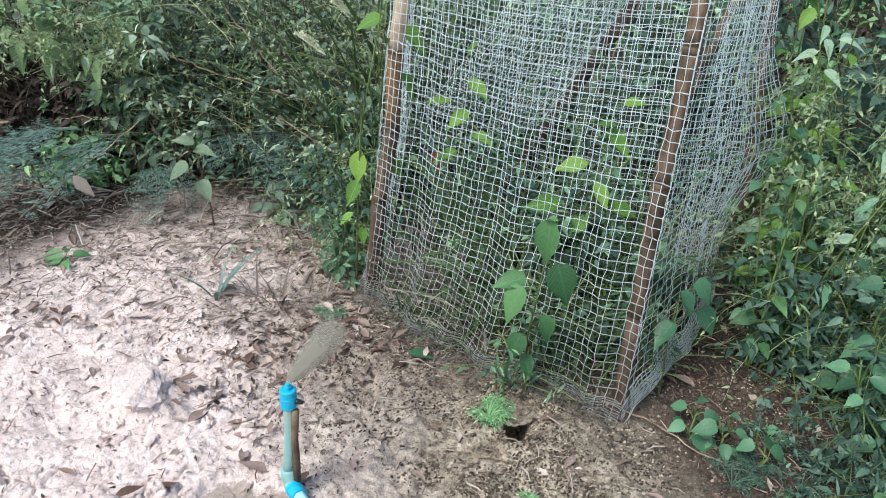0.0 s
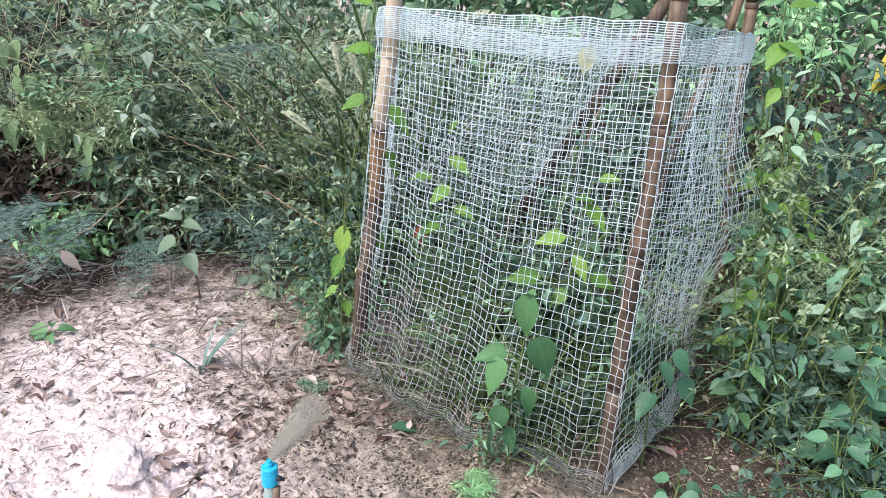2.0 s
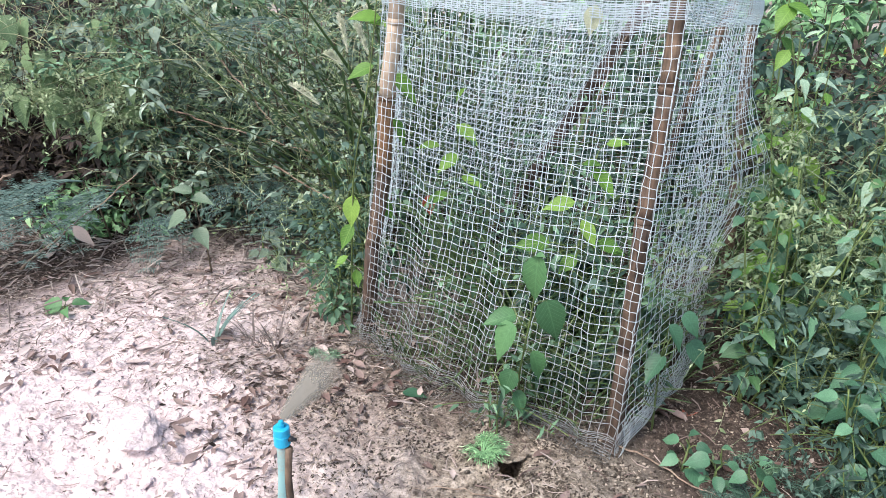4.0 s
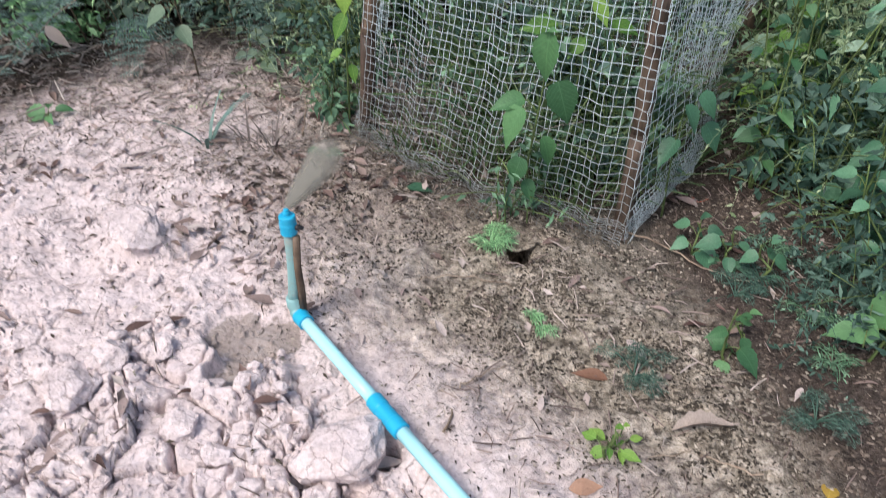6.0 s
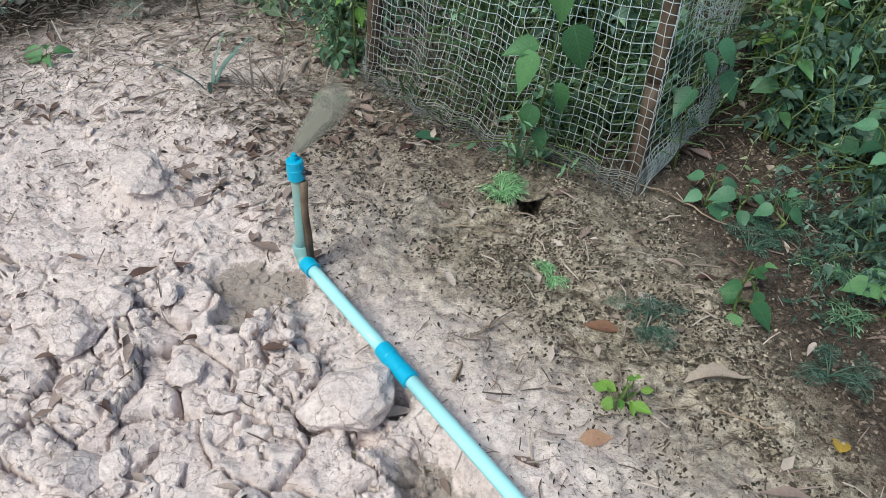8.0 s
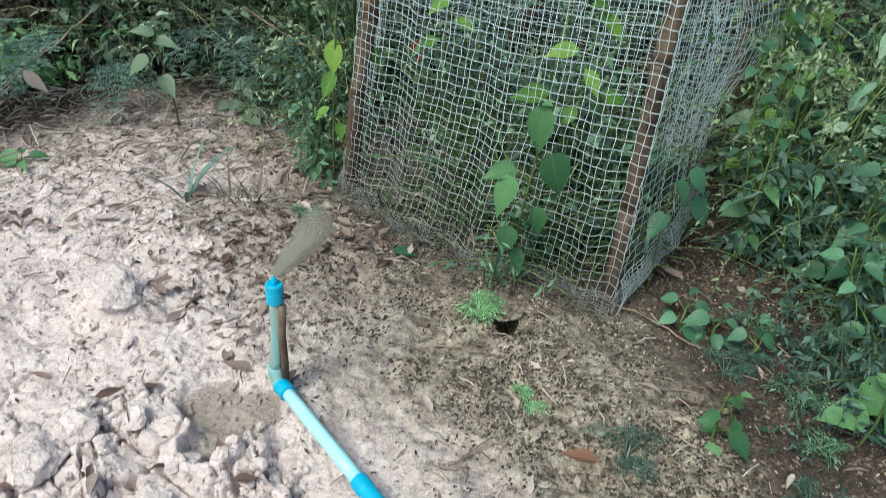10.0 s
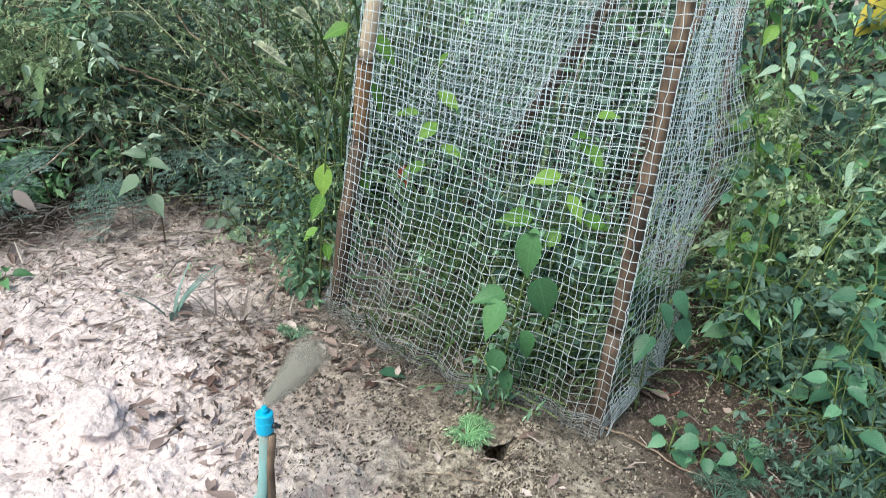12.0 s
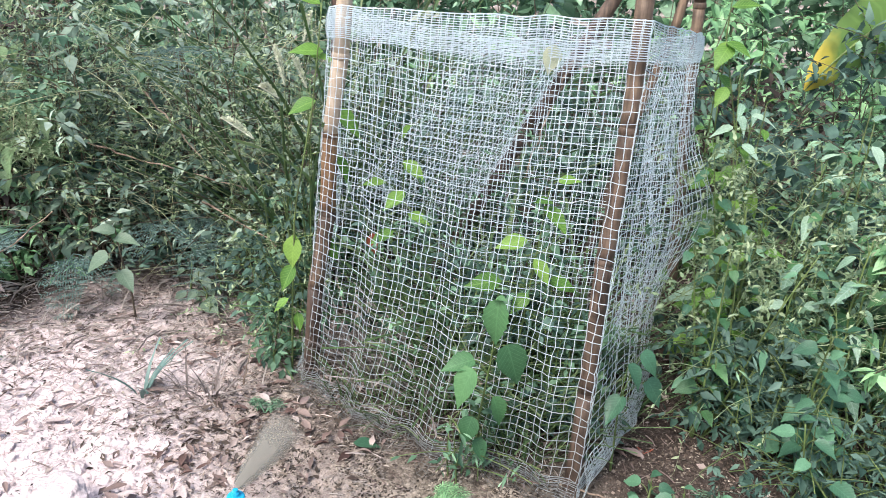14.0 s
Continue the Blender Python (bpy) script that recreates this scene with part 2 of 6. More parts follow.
    # smooth damp mud below the elbow and along the trench
    for spot, wide in MUD_SPOTS:
        gap = n.new("ShaderNodeVectorMath")
        gap.operation = "DISTANCE"
        l.new(co, gap.inputs[0])
        gap.inputs[1].default_value = spot
        ring = sums(n, l, "ADD", sums(n, l, "DIVIDE", gap.outputs["Value"], wide), sums(n, l, "MULTIPLY", sums(n, l, "SUBTRACT", grit.outputs[0], 0.5), 1.0))
        colour = mixed(n, l, ramp_of(n, l, ring, [(0.85, (1, 1, 1)), (1.0, (0, 0, 0))]), colour, ramp_of(n, l, mid.outputs[0], [(0.3, (0.30, 0.245, 0.225)), (0.7, (0.43, 0.365, 0.34))]))
    # dark soil towards thicket and right-hand weeds; the weeds' shadow is painted in
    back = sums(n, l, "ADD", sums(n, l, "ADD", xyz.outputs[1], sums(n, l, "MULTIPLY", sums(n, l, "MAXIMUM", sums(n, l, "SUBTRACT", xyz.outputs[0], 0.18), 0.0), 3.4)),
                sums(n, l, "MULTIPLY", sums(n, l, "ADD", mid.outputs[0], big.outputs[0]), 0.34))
    # darker again to the left: shadow under the ferns painted into the soil
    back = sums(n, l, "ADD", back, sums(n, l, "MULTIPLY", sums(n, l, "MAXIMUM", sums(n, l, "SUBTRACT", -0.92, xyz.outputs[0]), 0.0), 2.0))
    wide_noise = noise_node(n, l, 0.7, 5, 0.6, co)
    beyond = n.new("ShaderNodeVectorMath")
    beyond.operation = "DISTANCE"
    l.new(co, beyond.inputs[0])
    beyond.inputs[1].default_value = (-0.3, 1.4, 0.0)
    # farther off the dark soil's edge wanders in broad patches
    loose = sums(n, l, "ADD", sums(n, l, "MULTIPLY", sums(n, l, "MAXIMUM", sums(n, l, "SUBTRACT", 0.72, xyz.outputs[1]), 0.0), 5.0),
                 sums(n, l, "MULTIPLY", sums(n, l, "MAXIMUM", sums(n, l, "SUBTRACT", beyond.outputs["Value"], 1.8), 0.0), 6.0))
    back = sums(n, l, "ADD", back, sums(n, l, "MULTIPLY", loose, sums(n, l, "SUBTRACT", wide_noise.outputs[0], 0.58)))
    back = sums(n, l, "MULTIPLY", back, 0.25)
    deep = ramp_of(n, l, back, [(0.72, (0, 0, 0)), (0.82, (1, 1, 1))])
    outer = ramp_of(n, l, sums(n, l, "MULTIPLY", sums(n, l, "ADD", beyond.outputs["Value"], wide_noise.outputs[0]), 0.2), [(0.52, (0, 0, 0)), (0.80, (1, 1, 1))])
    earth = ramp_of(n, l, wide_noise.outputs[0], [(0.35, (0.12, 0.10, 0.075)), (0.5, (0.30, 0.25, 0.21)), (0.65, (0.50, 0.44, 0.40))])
    colour = mixed(n, l, deep, colour, mould_and_shade)
    colour = mixed(n, l, outer, colour, earth)
    # the same dark colour inside and just round the cage
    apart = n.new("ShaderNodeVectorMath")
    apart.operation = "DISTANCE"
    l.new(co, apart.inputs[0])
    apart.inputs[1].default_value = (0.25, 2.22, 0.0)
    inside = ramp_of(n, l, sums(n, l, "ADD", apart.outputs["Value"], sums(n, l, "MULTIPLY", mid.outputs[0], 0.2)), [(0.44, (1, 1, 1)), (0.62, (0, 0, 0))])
    colour = mixed(n, l, inside, colour, mould_and_shade)
    colour = mixed(n, l, 1.0, colour, ramp_of(n, l, fine.outputs[0], [(0.3, (0.74, 0.71, 0.69)), (0.55, (1.04, 1.04, 1.04))]), "MULTIPLY")
    specks = ramp_of(n, l, dots.outputs[0], [(0.57, (0, 0, 0)), (0.64, (1, 1, 1))])
    patchy = ramp_of(n, l, grit.outputs[0], [(0.42, (0.25, 0.25, 0.25)), (0.58, (1, 1, 1))])
    amount = sums(n, l, "ADD", sums(n, l, "MULTIPLY", side, 0.68), 0.10)
    colour = mixed(n, l, sums(n, l, "MULTIPLY", sums(n, l, "MULTIPLY", specks, patchy), amount), colour, (0.055, 0.042, 0.032))
    bright = ramp_of(n, l, dots.outputs[0], [(0.32, (1, 1, 1)), (0.40, (0, 0, 0))])
    colour = mixed(n, l, sums(n, l, "MULTIPLY", bright, sums(n, l, "MULTIPLY", side, 0.4)), colour, (0.52, 0.46, 0.40))
    h = sums(n, l, "ADD", sums(n, l, "MULTIPLY", fine.outputs[0], 0.6), sums(n, l, "MULTIPLY", dots.outputs[0], 0.3))
    h = sums(n, l, "ADD", h, sums(n, l, "ADD", sums(n, l, "MULTIPLY", grit.outputs[0], sums(n, l, "ADD", sums(n, l, "MULTIPLY", side, 0.5), 0.35)), sums(n, l, "MULTIPLY", crack, 0.3)))
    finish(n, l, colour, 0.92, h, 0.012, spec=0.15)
    return m


SOIL = soil_material()
BAMBOO = streaked("bamboo_brown", (0.062, 0.044, 0.034), (0.25, 0.182, 0.128), pick=True, stained=0.3)
BAMBOO_RED = streaked("bamboo_red_brown", (0.115, 0.066, 0.034), (0.36, 0.225, 0.120), pick=True)
BAMBOO_PALE = streaked("bamboo_pale", (0.42, 0.35, 0.26), (0.64, 0.56, 0.45), pick=True, stained=0.7)
BAMBOO_DARK = streaked("bamboo_dark", (0.045, 0.034, 0.027), (0.15, 0.105, 0.080), pick=True)
STALK = streaked("dry_stalk", (0.20, 0.14, 0.10), (0.46, 0.37, 0.29), rough=0.8)
GREEN_STALK = streaked("green_stalk", (0.07, 0.12, 0.035), (0.19, 0.26, 0.09), rough=0.55)
WOODY = streaked("woody_stem", (0.06, 0.05, 0.035), (0.20, 0.16, 0.11), rough=0.8)
PIPE = plastic("pale_blue_pipe", (0.38, 0.72, 0.77), (0.55, 0.50, 0.46), 0.0, 0.28)
FITTING = plastic("blue_fitting", (0.015, 0.36, 0.58), (0.36, 0.36, 0.36), -0.05)
MUDDY = plastic("muddy_pipe", (0.22, 0.40, 0.40), (0.30, 0.24, 0.19), 0.14, 0.5)
BLACK = plastic("black_plastic", (0.02, 0.02, 0.022), (0.2, 0.17, 0.15), 0.0)


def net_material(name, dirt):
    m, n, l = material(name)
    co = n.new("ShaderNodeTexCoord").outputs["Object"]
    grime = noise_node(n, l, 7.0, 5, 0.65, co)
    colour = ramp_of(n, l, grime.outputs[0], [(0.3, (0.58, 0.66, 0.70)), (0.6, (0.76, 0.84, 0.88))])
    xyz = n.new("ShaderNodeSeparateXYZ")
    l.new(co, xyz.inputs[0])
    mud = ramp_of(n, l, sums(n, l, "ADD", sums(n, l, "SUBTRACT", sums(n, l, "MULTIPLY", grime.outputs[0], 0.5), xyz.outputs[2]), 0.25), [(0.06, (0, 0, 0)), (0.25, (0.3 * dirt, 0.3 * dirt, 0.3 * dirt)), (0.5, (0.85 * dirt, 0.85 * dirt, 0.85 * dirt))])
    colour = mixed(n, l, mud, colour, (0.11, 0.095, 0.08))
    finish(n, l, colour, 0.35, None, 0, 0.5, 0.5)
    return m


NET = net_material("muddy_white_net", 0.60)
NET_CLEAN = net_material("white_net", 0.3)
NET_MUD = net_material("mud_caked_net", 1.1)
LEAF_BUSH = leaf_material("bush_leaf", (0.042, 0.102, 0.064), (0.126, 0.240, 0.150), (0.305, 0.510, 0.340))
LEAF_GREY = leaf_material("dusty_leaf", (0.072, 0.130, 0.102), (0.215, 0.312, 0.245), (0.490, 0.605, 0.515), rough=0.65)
# lighter yellow-green leaf: sunlight on the bushes put into the colour
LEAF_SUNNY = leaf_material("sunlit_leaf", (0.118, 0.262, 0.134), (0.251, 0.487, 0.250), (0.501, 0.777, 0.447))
# dull dark green with the shade of recesses and low growth put into it
LEAF_DULL_SHADE = leaf_material("dull_shade_leaf", (0.026, 0.062, 0.050), (0.066, 0.132, 0.104), (0.170, 0.280, 0.232), rough=0.6)
WISP = leaf_material("pale_wisp", (0.140, 0.205, 0.105), (0.270, 0.365, 0.215), (0.470, 0.560, 0.370), rough=0.7)
# near-black leaves: the shade of the thicket's hollows put into the colour
HOLLOW_SHADE = leaf_material("hollow_shade_leaf", (0.020, 0.015, 0.014), (0.038, 0.028, 0.026), (0.075, 0.058, 0.052), through_light=0.05, rough=0.85)
LEAF_SOFT = leaf_material("soft_grey_leaf", (0.145, 0.272, 0.192), (0.250, 0.405, 0.288), (0.390, 0.545, 0.410), islands=False, veins=True, rough=0.6)
ASH_LEAF = leaf_material("ash_leaf", (0.328, 0.262, 0.243), (0.361, 0.296, 0.274), (0.394, 0.327, 0.304), islands=False, through_light=0.1, rough=0.8)
LEAF_OLIVE = leaf_material("olive_leaf", (0.105, 0.178, 0.090), (0.170, 0.270, 0.135), (0.255, 0.370, 0.195), islands=False, veins=True)
LEAF_FINE = leaf_material("feathery_leaf", (0.080, 0.150, 0.145), (0.150, 0.248, 0.236), (0.260, 0.365, 0.345))
LEAF_YELLOW = leaf_material("lime_leaf", (0.085, 0.210, 0.039), (0.162, 0.330, 0.061), (0.281, 0.460, 0.099), islands=False, through_light=0.4, veins=True)
LEAF_BIG = leaf_material("broad_leaf", (0.046, 0.125, 0.076), (0.084, 0.208, 0.120), (0.135, 0.295, 0.178), islands=False, veins=True, rough=0.42, strong=0.11)
LEAF_PALE = leaf_material("pale_leaf", (0.116, 0.185, 0.119), (0.162, 0.238, 0.168), (0.209, 0.277, 0.210), islands=False, veins=True)
LEAF_BANANA = leaf_material("banana_leaf", (0.13, 0.24, 0.06), (0.16, 0.28, 0.07), (0.18, 0.30, 0.08), islands=False, veins=True,
                            tip=[(0.66, (0, 0, 0)), (0.76, (1, 1, 1))], through_light=0.45, strong=0.08)
LEAF_FRESH = leaf_material("fresh_leaf", (0.044, 0.125, 0.056), (0.076, 0.196, 0.078), (0.128, 0.275, 0.118), islands=False, veins=True, strong=0.11)
GRASS = leaf_material("grass_blade", (0.043, 0.089, 0.033), (0.111, 0.189, 0.077), (0.281, 0.357, 0.187))
STRAW = leaf_material("straw_blade", (0.14, 0.115, 0.112), (0.31, 0.268, 0.260), (0.48, 0.43, 0.415), through_light=0.15, rough=0.8)
CRUMB = leaf_material("dark_crumb", (0.020, 0.015, 0.012), (0.075, 0.060, 0.048), (0.46, 0.40, 0.35), through_light=0.05, rough=0.9)
DEAD = leaf_material("dead_leaf_brown", (0.14, 0.092, 0.080), (0.33, 0.250, 0.238), (0.54, 0.46, 0.445), islands=False, through_light=0.1, rough=0.75, veins=True, strong=0.02)
LITTER = leaf_material("litter_brown", (0.075, 0.052, 0.046), (0.235, 0.176, 0.166), (0.52, 0.445, 0.43), through_light=0.08, rough=0.85)
RUST = leaf_material("rust_leaf", (0.33, 0.075, 0.045), (0.42, 0.11, 0.06), (0.45, 0.16, 0.08), islands=False, veins=True)
BUTTER = leaf_material("butter_leaf", (0.607, 0.632, 0.408), (0.644, 0.673, 0.462), (0.681, 0.714, 0.544), islands=False, through_light=0.35)
OCHRE = leaf_material("ochre_leaf", (0.48, 0.29, 0.05), (0.52, 0.34, 0.07), (0.6, 0.42, 0.1), islands=False, veins=True)
FOX = leaf_material("foxtail_fur", (0.58, 0.61, 0.50), (0.72, 0.75, 0.62), (0.84, 0.86, 0.76), through_light=0.3, rough=0.8)
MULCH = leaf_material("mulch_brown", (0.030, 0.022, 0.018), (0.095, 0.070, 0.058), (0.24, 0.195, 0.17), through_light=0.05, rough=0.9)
DEAD_RED = leaf_material("dead_leaf_red_brown", (0.060, 0.031, 0.027), (0.150, 0.092, 0.080), (0.290, 0.222, 0.200), islands=False, through_light=0.1, rough=0.75, veins=True, strong=0.03)
RUSSET = leaf_material("russet_leaf", (0.17, 0.085, 0.055), (0.24, 0.125, 0.080), (0.33, 0.190, 0.130), islands=False, veins=True, strong=0.04, through_light=0.1, rough=0.6)
SPIKE = leaf_material("seed_head", (0.375, 0.386, 0.234), (0.575, 0.599, 0.403), (0.775, 0.798, 0.585), through_light=0.3, rough=0.8)


def spray_material():
    """Mist that thins out towards the fan's sides and far end (the fan's own x along it, y across it)."""
    m, n, l = material("water_mist")
    co = n.new("ShaderNodeTexCoord").outputs["Object"]
    xyz = n.new("ShaderNodeSeparateXYZ")
    l.new(co, xyz.inputs[0])
    drops, puff = noise_node(n, l, 90.0, 4, 0.7, co), noise_node(n, l, 7.0, 3, 0.6, co)
    across = sums(n, l, "DIVIDE", sums(n, l, "ABSOLUTE", xyz.outputs[1], 0), sums(n, l, "ADD", sums(n, l, "MULTIPLY", sums(n, l, "POWER", sums(n, l, "MAXIMUM", xyz.outputs[0], 0.0), 0.65), 0.24), 0.05))
    ragged = sums(n, l, "ADD", across, sums(n, l, "MULTIPLY", sums(n, l, "SUBTRACT", puff.outputs[0], 0.5), 0.35))
    sides = ramp_of(n, l, ragged, [(0.40, (1, 1, 1)), (0.96, (0, 0, 0))])
    far = ramp_of(n, l, sums(n, l, "ADD", xyz.outputs[0], sums(n, l, "MULTIPLY", sums(n, l, "SUBTRACT", puff.outputs[0], 0.5), 0.4)), [(0.55, (1, 1, 1)), (1.0, (0, 0, 0))])
    grain = ramp_of(n, l, drops.outputs[0], [(0.3, (0.64, 0.64, 0.64)), (0.7, (0.78, 0.78, 0.78))])
    clear, white = n.new("ShaderNodeBsdfTransparent"), n.new("ShaderNodeBsdfPrincipled")
    white.inputs["Base Color"].default_value = (0.18, 0.172, 0.148, 1)
    white.inputs["Roughness"].default_value = 0.6
    mix, out = n.new("ShaderNodeMixShader"), n.new("ShaderNodeOutputMaterial")
    l.new(sums(n, l, "MULTIPLY", grain, sums(n, l, "MULTIPLY", sides, far)), mix.inputs[0])
    l.new(clear.outputs[0], mix.inputs[1])
    l.new(white.outputs[0], mix.inputs[2])
    l.new(mix.outputs[0], out.inputs[0])
    return m


MIST = spray_material()

# ---------------------------------------------------------------- ground
ELBOW, COUPLING, PIPE_END = np.array([-0.206, 1.456]), np.array([-0.009, 1.230]), np.array([0.80, 0.44])
ALONG = (COUPLING - ELBOW) / np.linalg.norm(COUPLING - ELBOW)
def crack_cells(size, seed):
    r = np.random.default_rng(seed)
    i, j = np.meshgrid(np.arange(int(-1.3 / size), int(0.6 / size)), np.arange(int(0.5 / size), int(2.0 / size)))
    c = np.stack([i.ravel(), j.ravel()], 1) * size + r.random((i.size, 2)) * size * 0.95
    return np.column_stack([c, r.random(len(c)), r.normal(0, 1, (len(c), 2))])


PLATES, CRUMBLES = crack_cells(0.105, 11), crack_cells(0.042, 12)


def cracked(x, y, cells, gap):
    """How near to a crack a place is (0 in it), and its piece's height and tilt."""
    near, tall, tilt = np.ones(len(x)), np.zeros(len(x)), np.zeros(len(x))
    for k in range(0, len(x), 3000):
        s = slice(k, k + 3000)
        d = np.hypot(x[s, None] - cells[None, :, 0], y[s, None] - cells[None, :, 1])
        two = np.argpartition(d, 2, axis=1)[:, :2]
        dd = np.take_along_axis(d, two, 1)
        first = two[np.arange(len(two)), np.argmin(dd, 1)]
        near[s] = step(0.0, gap, dd.max(1) - dd.min(1))
        tall[s] = cells[first, 2]
        tilt[s] = (x[s] - cells[first, 0]) * cells[first, 3] + (y[s] - cells[first, 1]) * cells[first, 4]
    return near, tall, tilt


BURROW = (0.192, 1.708)


def ground(x, y):
    """The height of the ground over the plan."""
    shape = np.shape(x)
    x, y = np.ravel(np.asarray(x, float)), np.ravel(np.asarray(y, float))
    near = step(-1.75, -1.6, x) * step(1.35, 1.2, x) * step(0.74, 0.82, y) * step(2.95, 2.8, y)
    h = 0.03 * (smooth_noise(x, y, 1.7) - 0.5) + 0.016 * (smooth_noise(x, y, 6) - 0.5)
    h += near * (0.013 * (smooth_noise(x, y, 17) - 0.5) + 0.008 * (smooth_noise(x, y, 41) - 0.5) + 0.005 * (smooth_noise(x, y, 90) - 0.5))
    h += 0.030 * np.exp(-((x - 0.1) / 0.34) ** 2 - ((y - 1.98) / 0.25) ** 2)
    h += 0.040 * np.exp(-((x + 0.585) / 0.085) ** 4 - ((y - 1.66) / 0.05) ** 4) * (0.7 + 0.6 * smooth_noise(x, y, 18))
    rim = np.hypot((x - BURROW[0]) / 0.022, (y - BURROW[1]) / 0.05) + 0.2 * (smooth_noise(x, y, 60) - 0.5)
    h -= 0.16 * step(1.12, 0.86, rim)
    # the trench that the pipe lies over, and broken clods on its near side
    u = (x - ELBOW[0]) * ALONG[0] + (y - ELBOW[1]) * ALONG[1]
    w = -(x - ELBOW[0]) * ALONG[1] + (y - ELBOW[1]) * ALONG[0]
    h -= 0.060 * step(0.31, 0.46, u) * step(0.765, 0.85, y) * np.exp(-((w + 0.046) / 0.052) ** 4)
    h -= 0.022 * np.exp(-((u - 0.02) / 0.10) ** 2 - ((w + 0.05) / 0.06) ** 2)
    broken = step(-0.03, -0.09, w) * step(1.52, 1.28, y + 0.2 * (smooth_noise(x, y, 5) - 0.5)) + 0.22 * step(0.1, -0.25, x) * step(2.2, 1.7, y)
    broken = broken * step(0.765, 0.85, y) * step(-1.22, -1.0, x)
    some = np.nonzero((broken > 0.01) & (x > -1.25) & (x < 0.5) & (y > 0.55) & (y < 1.95))[0]
    if len(some):
        sx, sy = x[some], y[some]
        wx = sx + 0.030 * smooth_noise(sx, sy, 16) + 0.012 * smooth_noise(sx, sy, 48) + 0.003 * smooth_noise(sx, sy, 110)
        wy = sy + 0.030 * smooth_noise(sy, sx, 16) + 0.012 * smooth_noise(sy, sx, 48) + 0.003 * smooth_noise(sy, sx, 110)
        near, tall, tilt = cracked(wx, wy, PLATES, 0.007)
        near2, tall2, tilt2 = cracked(wx, wy, CRUMBLES, 0.006)
        loose = step(0.50, 0.58, smooth_noise(sx, sy, 7))
        fine = 0.003 * (smooth_noise(sx, sy, 60) - 0.5) + 0.002 * (smooth_noise(sx, sy, 130) - 0.5)
        h[some] += broken[some] * ((0.022 * tall ** 1.5 + 0.07 * tilt) * near - 0.026 * (1 - near) ** 2 + fine
                                   + loose * ((0.011 * tall2 + 0.07 * tilt2) * near2 - 0.015 * (1 - near2) ** 2))
    for mx, my, wide, deep in PITS:
        h -= deep * np.exp(-(((x - mx) ** 2 + (y - my) ** 2) / wide ** 2) ** 1.5) * (0.6 + 0.8 * smooth_noise(x, y, 45))
    for (mx, my, _), wide in MUD_SPOTS[:4]:
        dish = np.hypot(x - mx, y - my) / wide + 0.3 * (smooth_noise(x, y, 40) - 0.5)
        h += (-0.012 - h) * step(1.25, 0.85, dish) * 0.85 + 0.004 * np.exp(-((dish - 1.12) / 0.12) ** 2)
    return h.reshape(shape)


def pale(x, y):
    """1 on the pale clay, 0 on the brown soil."""
    cross = np.minimum(0.75 * x + 0.90 * y - 0.34, 0.75 * x + 0.30 * y + 0.58)
    return step(0.83, 0.72, cross)


def lie(x, y):
    return float(ground(np.array([x]), np.array([y]))[0])


def axis_lines(pieces, far):
    """Grid lines: close together in the middle, ever wider towards the horizon."""
    mid = np.concatenate([np.arange(a, b, s) for a, b, s in pieces])
    out = 0.03 * 1.32 ** np.arange(40)
    out = np.cumsum(out)
    out = out[out < far]
    return np.concatenate([mid[0] - out[::-1], mid, mid[-1] + out])


gx = axis_lines([(-1.7, -1.05, 0.011), (-1.05, -0.72, 0.0065), (-0.72, -0.50, 0.0042), (-0.50, 0.04, 0.0033), (0.04, 0.25, 0.0042), (0.25, 0.80, 0.0065), (0.80, 1.3, 0.012)], 400)
gy = axis_lines([(0.76, 0.88, 0.0065), (0.88, 1.40, 0.0033), (1.40, 1.72, 0.0045), (1.72, 2.20, 0.0065), (2.20, 2.9, 0.011)], 400)
X, Y = np.meshgrid(gx, gy)
Z = ground(X, Y)
nx, ny = len(gx), len(gy)
ids = np.arange(nx * ny).reshape(ny, nx)
quads = np.stack([ids[:-1, :-1], ids[:-1, 1:], ids[1:, 1:], ids[1:, :-1]], -1).reshape(-1, 4)
gme = bpy.data.meshes.new("ground")
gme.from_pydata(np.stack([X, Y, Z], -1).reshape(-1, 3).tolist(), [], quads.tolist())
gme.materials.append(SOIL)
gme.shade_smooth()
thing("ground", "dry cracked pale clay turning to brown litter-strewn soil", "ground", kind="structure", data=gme)


